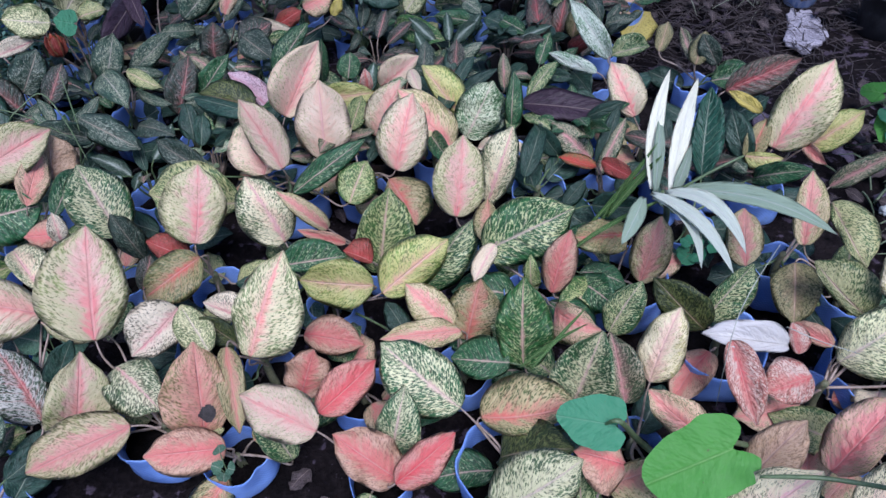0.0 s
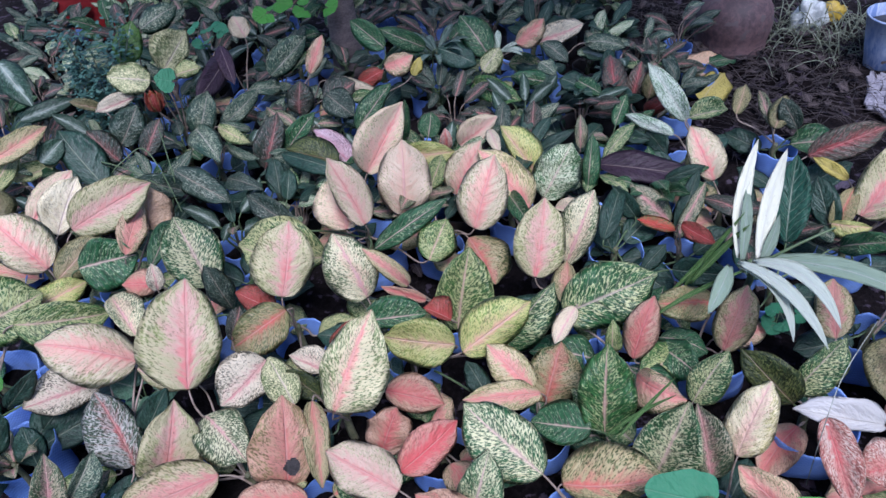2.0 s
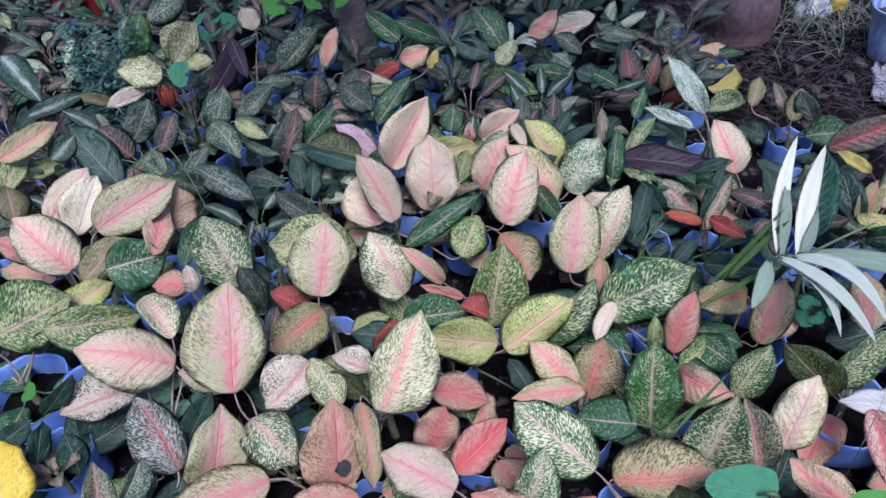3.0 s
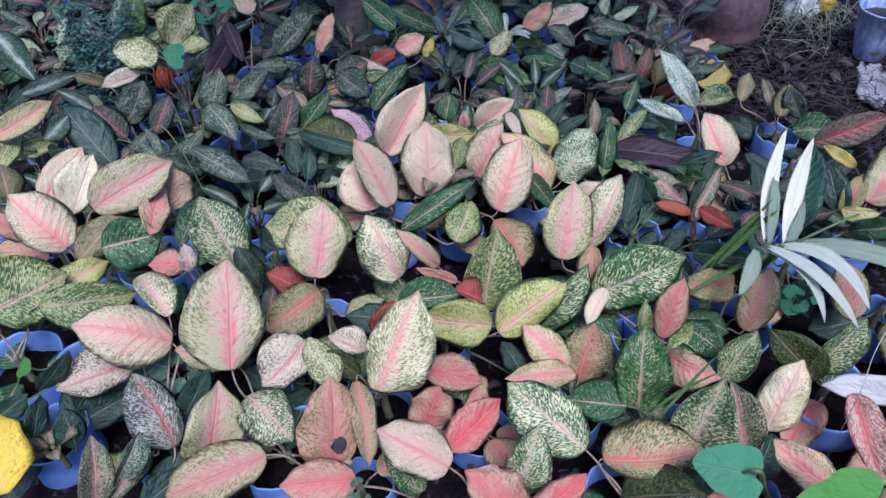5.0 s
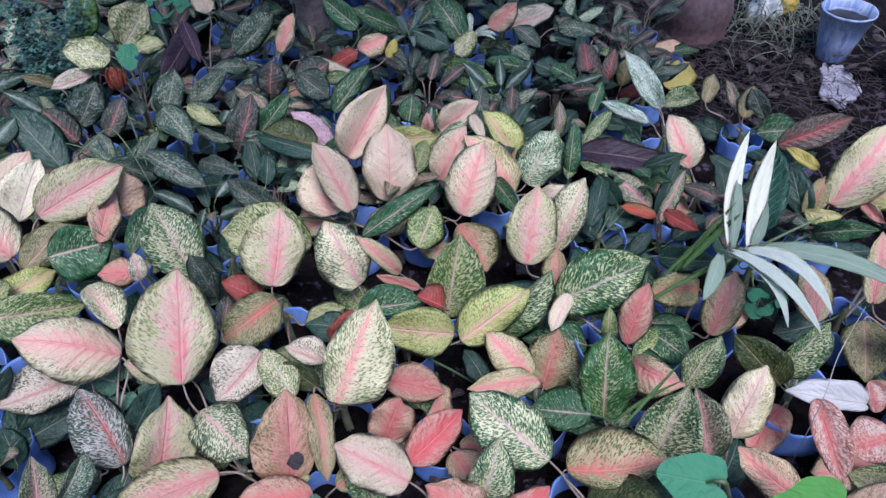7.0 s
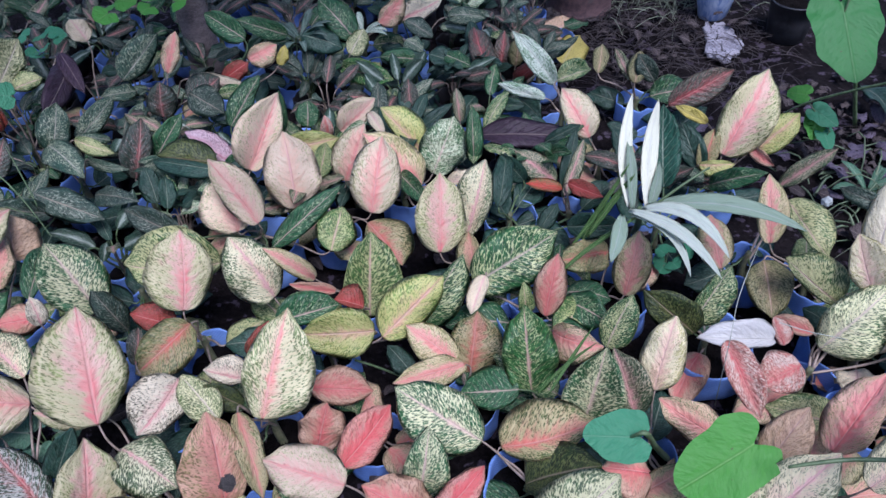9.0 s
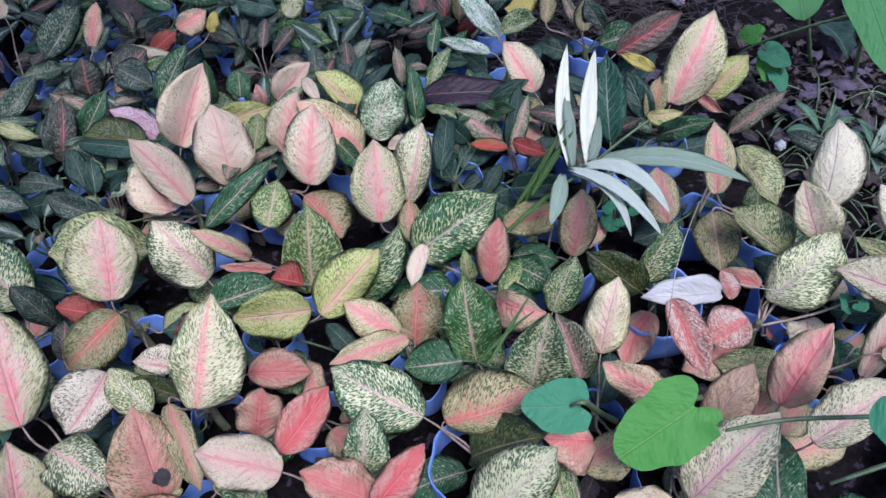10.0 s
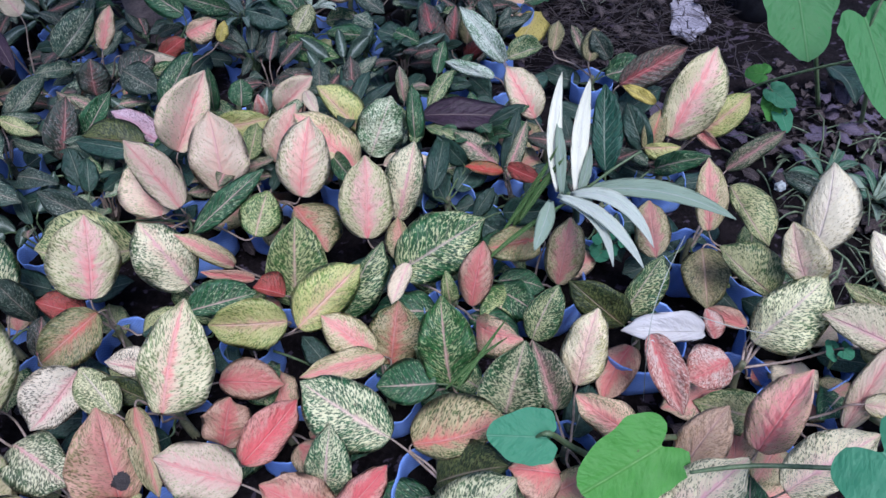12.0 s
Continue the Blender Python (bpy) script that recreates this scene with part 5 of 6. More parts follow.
plant(-0.172, 1.932, "potted aglaonema with dark green patterned leaves in a blue bag", [
    ("Gd", -0.148, 1.966, 0.191, -0.239, 2.037, 0.296, 0.041, 0.052, 32, 0),
    ("Wg", -0.166, 1.919, 0.170, -0.115, 1.962, 0.224, 0.027, 0.037, 26, 0),
    ("Gn", -0.192, 1.868, 0.163, -0.048, 1.773, 0.157, 0.036, 0.036, 25, 0),
    ("D", -0.079, 1.898, 0.163, 0.059, 1.845, 0.161, 0.030, 0.030, 54, 0)], bag=(0.055, 0.070), seed=75, low=3)
plant(-0.904, 1.894, "potted aglaonema with dark green patterned leaves in a blue bag", [
    ("Gl", -0.817, 1.896, 0.180, -0.702, 1.982, 0.269, 0.052, 0.037, 13, 0),
    ("purple", -0.927, 1.870, 0.262, -0.936, 1.631, 0.251, 0.038, 0.038, 18, 0),
    ("pale", -0.889, 1.958, 0.279, -0.922, 1.984, 0.338, 0.032, 0.032, 32, 0)], bag=(0.062, 0.100), seed=76, low=3)
plant(-0.341, 1.969, "potted aglaonema with dark green patterned leaves in a blue bag", [
    ("Gd", -0.334, 1.944, 0.239, -0.461, 1.892, 0.329, 0.032, 0.025, 30, 0),
    ("D", -0.300, 1.957, 0.228, -0.182, 1.922, 0.192, 0.042, 0.042, 44, 0)], bag=(0.055, 0.070), seed=77, low=3)
plant(0.018, 2.044, "potted aglaonema with dark green patterned leaves in a blue bag", [
    ("grey", 0.015, 2.052, 0.192, 0.091, 1.996, 0.154, 0.028, 0.028, 60, 0),
    ("Gl", 0.003, 1.960, 0.176, 0.051, 1.909, 0.161, 0.029, 0.029, 59, 0),
    ("Gl", 0.144, 2.055, 0.187, 0.261, 2.031, 0.178, 0.032, 0.032, 55, 0)], bag=(0.055, 0.070), seed=78, low=3)
plant(0.503, 2.075, "potted aglaonema with yellow-green pink-veined leaves in a blue bag", [
    ("olive", 0.534, 2.078, -0.029, 0.593, 2.085, 0.032, 0.051, 0.051, 29, 0)], bag=(0.055, 0.070), seed=79, low=3)
plant(-0.580, 2.205, "potted aglaonema with low green leaves in a blue bag", [], bag=(0.062, 0.100), seed=80, low=3)
plant(-0.130, 2.131, "potted aglaonema with salmon-red leaves in a blue bag", [
    ("salmonolive", -0.070, 2.064, 0.181, 0.015, 2.078, 0.257, 0.023, 0.047, 32, 0),
    ("W", -0.007, 2.103, 0.167, 0.143, 2.161, 0.198, 0.043, 0.031, 13, 0, 0.5)], bag=(0.055, 0.070), seed=81, low=3)

# ---- strap-leaved plant with white blades ----
def strap(b, m, t, wide, style, parent, at, rng, face=(0, -0.5, 0.85), name="blade"):
    """A long narrow blade through three points, channelled along its middle."""
    b, m, t = (Vector(p) - Vector(at) for p in (b, m, t))
    m = 2 * m - (b + t) / 2
    steps, across = 14, 6
    bm = bmesh.new()
    uv = bm.loops.layers.uv.new("uv")
    sheets = []
    for back in (0, 1):
        rows = []
        for i in range(steps + 1):
            u = i / steps
            p = b * (1 - u) ** 2 + m * 2 * u * (1 - u) + t * u * u
            way = (b * (2 * u - 2) + m * (2 - 4 * u) + t * 2 * u).normalized()
            out = (Vector(face) - way * way.dot(Vector(face))).normalized()
            side = way.cross(out)
            h = wide / 2 * (0.28 + 0.72 * math.sin(min(1, u / 0.45) * math.pi / 2)) * (1 if u < 0.45 else math.cos((u - 0.45) / 0.55 * math.pi / 2) ** 0.8) + 0.0005
            row = []
            for j in range(across + 1):
                v = 2 * j / across - 1
                if back and (j in (0, across) or i in (0, steps)):
                    row.append(sheets[0][i][j])
                    continue
                row.append(bm.verts.new(p + side * (v * h) + out * (0.34 * h * abs(v) + 0.02 * h * math.sin(9 * u + 3 * v) - 0.0011 * back)))
            rows.append(row)
        sheets.append(rows)
        for i in range(steps):
            for j in range(across):
                quad = [(i, j), (i, j + 1), (i + 1, j + 1), (i + 1, j)]
                f = bm.faces.new([rows[x][y] for x, y in (quad[::-1] if back else quad)])
                for loop, (x, y) in zip(f.loops, quad[::-1] if back else quad):
                    loop[uv].uv = (x / steps, y / across)
    return part(name, bm, skin(style), parent)


def white_strap_plant():
    rng = random.Random(5)
    at = Vector((0.469, 1.190, 0.000))
    crown = Vector((0.370, 0.971, 0.306))
    root = thing("strap_leaved_plant", at, "strap-leaved plant with upright white and drooping grey-white blades", "plant")
    part("stem", tube([Vector((0, 0, 0)), (crown - at) * 0.55 + Vector((0.006, 0, 0)), crown - at], [0.008, 0.007, 0.006], 8), PETIOLE_GREEN, root)
    for b, m, t, wide, style in (
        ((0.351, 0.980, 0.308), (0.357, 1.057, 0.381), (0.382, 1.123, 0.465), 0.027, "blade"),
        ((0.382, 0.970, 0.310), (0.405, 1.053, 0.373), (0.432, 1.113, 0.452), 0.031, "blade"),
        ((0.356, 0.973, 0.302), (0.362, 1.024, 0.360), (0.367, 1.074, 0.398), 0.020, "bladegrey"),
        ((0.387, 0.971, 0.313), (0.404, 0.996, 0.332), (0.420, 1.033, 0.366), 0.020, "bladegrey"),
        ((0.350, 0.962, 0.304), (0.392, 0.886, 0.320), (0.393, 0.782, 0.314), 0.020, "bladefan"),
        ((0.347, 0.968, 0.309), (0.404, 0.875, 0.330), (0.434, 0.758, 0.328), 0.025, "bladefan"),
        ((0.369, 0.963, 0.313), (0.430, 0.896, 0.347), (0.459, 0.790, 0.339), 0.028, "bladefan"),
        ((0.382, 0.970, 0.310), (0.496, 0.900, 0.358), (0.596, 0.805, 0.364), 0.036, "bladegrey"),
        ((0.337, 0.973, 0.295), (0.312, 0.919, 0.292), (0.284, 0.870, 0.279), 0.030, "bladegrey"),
        ((0.357, 0.956, 0.300), (0.268, 0.938, 0.253), (0.198, 0.917, 0.204), 0.008, "grass"),
    ):
        strap(b, m, t, wide, style, root, at, rng)
    for b, m, t, wide in (((0.246, 0.997, 0.191), (0.305, 1.012, 0.280), (0.357, 1.026, 0.376), 0.009), ((0.282, 0.994, 0.225), (0.324, 1.006, 0.295), (0.365, 1.010, 0.361), 0.013),
                          ((0.269, 0.996, 0.195), (0.293, 1.008, 0.257), (0.324, 1.018, 0.323), 0.007)):
        strap(b, m, t, wide, "grass", root, at, rng)
    part("stalk", tube([Vector((0.305, 0.987, 0.226)) - at, Vector((0.370, 0.964, 0.299)) - at, Vector((0.441, 0.970, 0.354)) - at, Vector((0.498, 0.988, 0.374)) - at], [0.0026, 0.003, 0.0026, 0.002], 6), PETIOLE_GREEN, root)


white_strap_plant()


# ---- taro and round-leaved creepers ----
def heart(u):
    """Half-width of a heart-shaped blade along its length."""
    if u < 0.36:
        return 0.80 + 0.20 * math.sin(math.pi / 2 * u / 0.36)
    return max(0.0, math.cos(math.pi / 2 * (u - 0.36) / 0.64)) ** 0.78


def heart_leaf(node, t, wide, face, style, parent, at, seed, lobes=0.34, name="leaf", ripple=0.05):
    """A heart-shaped blade that spreads from the node where its stalk joins: two rounded lobes behind, a pointed tip ahead."""
    rng = random.Random(seed)
    node, t = Vector(node) - Vector(at), Vector(t) - Vector(at)
    axis = t - node
    size = axis.length
    axis.normalize()
    face = (Vector(face) - axis * axis.dot(Vector(face))).normalized()
    side = axis.cross(face)
    bm = bmesh.new()
    uv = bm.loops.layers.uv.new("uv")
    rings, spokes = 7, 56
    phase = rng.uniform(0, 6)
    for back in (False, True):
        rows = []
        for k in range(rings + 1):
            row = []
            for s in range(spokes + 1):
                a = -math.pi + 6.28318 * s / spokes
                c = abs(a) / math.pi
                ahead, power = (size, 1.75) if c < 0.5 else (lobes * size, 2.4)
                reach = (abs(math.cos(a) / ahead) ** power + abs(math.sin(a) / (wide / 2)) ** power) ** (-1 / power)
                if c > 0.5:
                    notch = min(1.0, max(0.0, (c - 0.84) / 0.15))
                    reach *= 1 - 0.54 * notch * notch * (3 - 2 * notch)
                reach *= 1 + 0.14 * noise.noise((2.2 * math.cos(a), 2.2 * math.sin(a), seed * 3.7))
                f = k / rings
                x, y = reach * f * math.cos(a), reach * f * math.sin(a)
                out = -0.06 * x * x / size - 0.12 * y * y / wide + ripple * wide * 0.5 * f * f * math.sin(5 * a + phase) + 0.10 * abs(y)
                if back and k < rings:
                    out -= 0.0012
                row.append((node + axis * x + side * y + face * out, ((x / size + 0.4) / 1.4, 0.5 + y / wide / 1.1)))
            rows.append(row)
        verts = [[bm.verts.new(p) for p, _ in row] for row in rows]
        for k in range(rings):
            for s in range(spokes):
                quad = [(k, s), (k + 1, s), (k + 1, s + 1), (k, s + 1)]
                if back:
                    quad.reverse()
                f = bm.faces.new([verts[x][y] for x, y in quad])
                for loop, (x, y) in zip(f.loops, quad):
                    loop[uv].uv = rows[x][y][1]
    bmesh.ops.remove_doubles(bm, verts=bm.verts, dist=0.0002)
    return part(name, bm, skin(style), parent)


def taro(label, node, t, wide, face, style, foot, seed, way=(0, 0, -0.10), ripple=0.05, lobes=0.34):
    at = Vector(foot)
    root = thing("taro_plant", at, label, "plant")
    leaf = heart_leaf(node, t, wide, face, style, root, at, seed, lobes, ripple=ripple)
    n = Vector(node) - at
    part("petiole", tube([(0, 0, 0), n * 0.5 + Vector(way) * 0.2, n + Vector(way) * 0.5, n - Vector(face) * 0.004], [0.006, 0.005, 0.004, 0.002], 8), PETIOLE_GREEN, leaf)
    return root


taro("young taro with one bright green heart-shaped leaf", (0.350, 0.473, 0.285), (0.253, 0.447, 0.247), 0.109, (0.05, -0.45, 0.9), "taro", (0.567, 0.631, 0.000), 1, (0.05, 0.06, -0.04), 0.05, 0.50)
taro("taro with a large blue-green heart-shaped leaf", (0.516, 0.317, 0.507), (0.549, 0.225, 0.509), 0.122, (-0.25, -0.55, 0.80), "teal", (0.86, 0.62, 0.0), 2, (0.10, 0.10, -0.06), 0.04, 0.50)
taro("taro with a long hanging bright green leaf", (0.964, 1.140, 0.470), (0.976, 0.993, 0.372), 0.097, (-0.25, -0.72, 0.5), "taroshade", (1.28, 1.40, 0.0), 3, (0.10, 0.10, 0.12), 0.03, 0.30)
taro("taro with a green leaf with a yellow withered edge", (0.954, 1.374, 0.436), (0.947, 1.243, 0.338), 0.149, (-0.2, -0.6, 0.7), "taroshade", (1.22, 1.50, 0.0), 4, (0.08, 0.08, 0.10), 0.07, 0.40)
taro("small taro with one round dark green leaf", (0.214, 0.534, 0.261), (0.143, 0.548, 0.262), 0.079, (0.0, -0.4, 0.9), "teal", (0.327, 0.590, 0.060), 5, (0.03, -0.02, 0.05), 0.04, 0.45)


def creeper():
    """A creeper with small round leaves on a long stem."""
    at = Vector((0.98, 1.47, 0.0))
    root = thing("creeper", at, "creeper with small round green leaves on a long stem", "plant")
    stem = part("stem", tube([Vector((0.946, 1.451, 0.121)) - at, Vector((0.984, 1.420, 0.172)) - at, Vector((1.046, 1.352, 0.243)) - at, Vector((1.094, 1.283, 0.308)) - at, Vector((1.164, 1.204, 0.401)) - at], [0.002, 0.003, 0.0034, 0.0034, 0.0036], 7), PETIOLE_GREEN, root)
    for k, (node, t, wide) in enumerate((
        ((0.987, 1.449, 0.176), (0.957, 1.480, 0.169), 0.056), ((1.006, 1.403, 0.152), (1.038, 1.351, 0.138), 0.062), ((1.009, 1.397, 0.130), (0.990, 1.369, 0.096), 0.060),
        ((1.021, 1.371, 0.108), (1.021, 1.323, 0.088), 0.048))):
        heart_leaf(node, t, wide, (-0.1, -0.5, 0.8), "teal" if k % 2 else "taro", root, at, 20 + k, 0.4)
    part("twig", tube([Vector((0.984, 1.420, 0.172)) - at, Vector((1.018, 1.390, 0.129)) - at, Vector((1.026, 1.364, 0.104)) - at, (0, 0, 0.0)], [0.002, 0.0018, 0.0016, 0.0016], 6), PETIOLE_GREEN, root)


creeper()


def runner():
    at = Vector((0.86, 0.56, 0.0))
    root = thing("trailing_stem", at, "long green trailing stem lying across the leaves", "plant stem")
    part("runner", tube([Vector((0.377, 0.419, 0.337)) - at, Vector((0.407, 0.414, 0.348)) - at, Vector((0.459, 0.405, 0.359)) - at, Vector((0.568, 0.385, 0.356)) - at, Vector((0.696, 0.377, 0.319)) - at], [0.002, 0.0028, 0.003, 0.003, 0.003], 8), PETIOLE_GREEN, root)
    part("side_shoot", tube([Vector((0.485, 0.338, 0.303)) - at, Vector((0.537, 0.341, 0.310)) - at, Vector((0.604, 0.342, 0.329)) - at], [0.002, 0.0032, 0.0032], 7), PETIOLE_GREEN, root)


runner()


def weed(at, count, spread, size, seed, label, style="taro"):
    """A low weed with small round leaves."""
    rng = random.Random(seed)
    root = thing("small_weed", at, label, "weed", "small weeds")
    for k in range(count):
        a, r = 6.283 * k / count + rng.uniform(-0.4, 0.4), spread * rng.uniform(0.35, 1.0)
        node = Vector((r * math.cos(a), r * math.sin(a), rng.uniform(0.03, 0.07)))
        t = node + Vector((math.cos(a), math.sin(a), rng.uniform(-0.2, 0.3))) * size * rng.uniform(0.7, 1.1)
        leaf = heart_leaf(node, t, size * 1.9, (rng.uniform(-0.3, 0.3), -0.4, 0.9), style, root, (0, 0, 0), seed * 10 + k, 0.5)
        part("petiole", tube([(0, 0, 0), node * 0.5 + Vector((0, 0, 0.012)), node], [0.0012, 0.001, 0.0008], 5), PETIOLE_GREEN, leaf)


weed((0.461, 0.988, 0.100), 6, 0.035, 0.020, 1, "small round-leaved green weed between the bags", "teal")
weed((-0.762, 0.762, 0.100), 4, 0.035, 0.030, 2, "small green weed under the leaves", "greenblade")
weed((-1.058, 0.749, 0.120), 1, 0.015, 0.020, 3, "small bright green weed beside a blue bag")
weed((-0.366, 0.513, 0.120), 4, 0.025, 0.012, 4, "small clover-like weed between the bags", "greenblade")
weed((-1.034, 1.996, 0.220), 7, 0.06, 0.028, 5, "round-leaved green weed at the back of the bed", "teal")
weed((0.745, 0.644, 0.140), 4, 0.02, 0.014, 6, "small blue-green weed beside a blue bag", "teal")
weed((-0.799, 2.027, 0.300), 3, 0.05, 0.040, 7, "broad-leaved green weed at the back of the bed")
weed((-0.679, 2.039, 0.300), 3, 0.05, 0.040, 8, "broad-leaved green weed beside the trunk")


# ---- fallen and withered leaves ----
def lone_leaf(name, label, b, t, wide, style, face=(0, -0.3, 0.95), seed=0, **more):
    at = (Vector(b) + Vector(t)) / 2
    ob = part(name, blade(Vector(b) - at, Vector(t) - at, wide, face, random.Random(seed), **more), skin(style), None)
    ob.location = at
    return tagged(ob, label, "leaf")


lone_leaf("fallen_leaf", "large dark purple-brown fallen leaf lying on the plants", (0.146, 1.482, 0.147), (0.398, 1.420, 0.148), 0.085, "purple", seed=3)
lone_leaf("fallen_leaf", "yellow fallen leaf lying among the bags", (-0.922, 0.482, 0.201), (-0.982, 0.600, 0.245), 0.108, "gold", seed=4)
lone_leaf("fallen_leaf", "small dry brown leaf on the soil", (1.286, 1.630, 0.050), (1.276, 1.446, 0.050), 0.10, "D", seed=6)
lone_leaf("fallen_leaf", "yellowed round leaf lying beside the clay pot", (0.497, 1.960, 0.030), (0.587, 2.092, 0.050), 0.11, "yellow", seed=7)
lone_leaf("fallen_leaf", "brown withered leaf beside the clay pot", (0.481, 2.113, 0.030), (0.600, 2.218, 0.040), 0.10, "beige", seed=8)


def grass_arcs():
    """A few thin grass stems that arch over the leaves."""
    at = Vector((-1.112, 1.560, 0.000))
    root = thing("grass_tuft", at, "thin pale grass stems arching over the dark leaves", "grass")
    for line in (
        [(0.0, 0.0, 0.0), Vector((-1.002, 1.270, 0.268)) - at, Vector((-0.955, 1.282, 0.318)) - at, Vector((-0.922, 1.309, 0.325)) - at, Vector((-0.866, 1.258, 0.287)) - at, Vector((-0.803, 1.175, 0.245)) - at],
        [(0.01, 0.0, 0.0), Vector((-0.862, 1.274, 0.233)) - at, Vector((-0.897, 1.351, 0.288)) - at, Vector((-0.939, 1.425, 0.313)) - at],
        [(0.0, 0.01, 0.0), Vector((-1.034, 1.296, 0.293)) - at, Vector((-0.948, 1.267, 0.292)) - at, Vector((-0.830, 1.211, 0.271)) - at],
    ):
        part("grass_stem", tube(line, [0.0016] * (len(line) - 1) + [0.0007], 5), PETIOLE_GREEN, root)


grass_arcs()


# ---- the back of the bed ----
def tree_trunk():
    at = Vector((-0.63, 2.125, 0.0))
    root = thing("tree", at, "tree with a smooth grey-brown trunk rising behind the plants, its crown added unseen for shade", "tree")
    bm = tube([(0, 0, -0.03), (0.0, 0.002, 0.05), (0.006, 0.0, 0.3), (-0.004, 0.01, 0.7), (0.01, 0.03, 1.2), (0.0, 0.05, 1.8)], [0.066, 0.054, 0.046, 0.043, 0.041, 0.038], 20)
    for p in bm.verts:
        p.co += 0.006 * noise.noise_vector(p.co * 14)
    part("trunk", bm, BARK, root)
    # Limbs and crown are added out of view to shade the back rows.
    rng = random.Random(8)
    tips = []
    for k in range(15):
        a, far = rng.uniform(0, 6.283), rng.uniform(0.5, 1.3)
        end = Vector((0.45 + far * math.cos(a), -0.45 + 0.65 * far * math.sin(a), rng.uniform(2.0, 2.8)))
        part("limb", tube([(0, 0.05, 1.7), end * 0.55 + Vector((0, 0, 0.75)), end], [0.024, 0.013, 0.005], 7), BARK, root)
        tips += [end, end * 0.8 + Vector((0, 0, 0.42))]
    bm = bmesh.new()
    for k in range(2400):
        p = rng.choice(tips) + Vector((rng.gauss(0, 0.22), rng.gauss(0, 0.20), rng.gauss(0, 0.13)))
        a = rng.uniform(0, 6.283)
        way = Vector((math.cos(a), math.sin(a), rng.uniform(-0.6, 0.1))).normalized()
        side = way.cross(Vector((rng.uniform(-0.5, 0.5), rng.uniform(-0.5, 0.5), 1))).normalized()
        s = rng.uniform(0.04, 0.065)
        v = [bm.verts.new(q) for q in (p, p + way * s + side * s * 0.5, p + way * s * 2.2, p + way * s - side * s * 0.5)]
        bm.faces.new((v[0], v[1], v[2]))
        bm.faces.new((v[0], v[2], v[3]))
    tagged(part("crown", bm, surface("shading_tree_leaves", (0.025, 0.06, 0.02), (0.06, 0.12, 0.04), 20, 0.5), root), kind="stuff")


tree_trunk()


def clay_pot():
    at = (0.662, 2.375, 0.0)
    root = thing("clay_pot", at, "round brown clay pot turned upside down on the straw", "pot")
    prof = [(0.112, 0.000), (0.118, 0.008), (0.118, 0.024), (0.114, 0.031), (0.122, 0.069), (0.123, 0.106), (0.115, 0.143), (0.094, 0.174), (0.064, 0.192), (0.030, 0.200), (0.005, 0.202)]
    bm, rows = lathe(prof, 48, 0.015, 3)
    bm.faces.new(rows[-1])
    part("pot_body", bm, CLAY, root)


clay_pot()

PLASTIC = surface("pale_blue_plastic", (0.16, 0.25, 0.48), (0.50, 0.55, 0.66), 9, 0.40, 0.1, 0.001, spot=(0.16, 0.24, 0.46), stretch=(1, 1, 0.25))
FOAM = surface("white_foam", (0.14, 0.13, 0.155), (0.46, 0.44, 0.49), 16, 0.85, 0.7, 0.006, spot=(0.03, 0.025, 0.03))
BLACK = surface("black_plastic", (0.010, 0.010, 0.012), (0.035, 0.034, 0.038), 12, 0.5, 0.2, 0.002)
REDBOX = surface("red_plastic", (0.20, 0.016, 0.018), (0.34, 0.03, 0.03), 9, 0.4, 0.15, 0.001)
SHEET = surface("white_plastic_film", (0.40, 0.44, 0.42), (0.70, 0.73, 0.70), 20, 0.35, 0.6, 0.004)


def plastic_pot(name, at, label, top, base, high, mat, inner):
    root = thing(name, at, label, "pot")
    prof = [(base * 0.9, 0.0), (base, 0.004), (base + (top - base) * 0.55, high * 0.55), (top, high), (top * 1.03, high), (top * 1.03, high + 0.006), (top * 0.97, high + 0.006), (top * 0.93, high * 0.85), (base * 0.96, high * 0.35)]
    bm, rows = lathe(prof, 40, 0.02, 2)
    bm.faces.new(rows[0][::-1])
    part("pot_wall", bm, mat, root)
    bm, rows = lathe([(top * 0.93, high * 0.82), (top * 0.5, high * 0.84), (0.004, high * 0.85)], 24, 0.05, 2)
    bm.faces.new(rows[-1])
    part("potting_soil", bm, inner, root)
    return root


plastic_pot("plastic_pot", (1.085, 2.190, 0.000), "tapered pale blue and white plastic pot on the ground", 0.082, 0.044, 0.18, PLASTIC, BLACK)
plastic_pot("plastic_pot", (1.27, 2.02, 0.0), "black plastic pot in deep shade", 0.075, 0.06, 0.13, BLACK, POTSOIL)
plastic_pot("large_pot", (-0.20, 2.78, 0.0), "large black plastic pot behind the bed", 0.17, 0.12, 0.15, BLACK, POTSOIL)


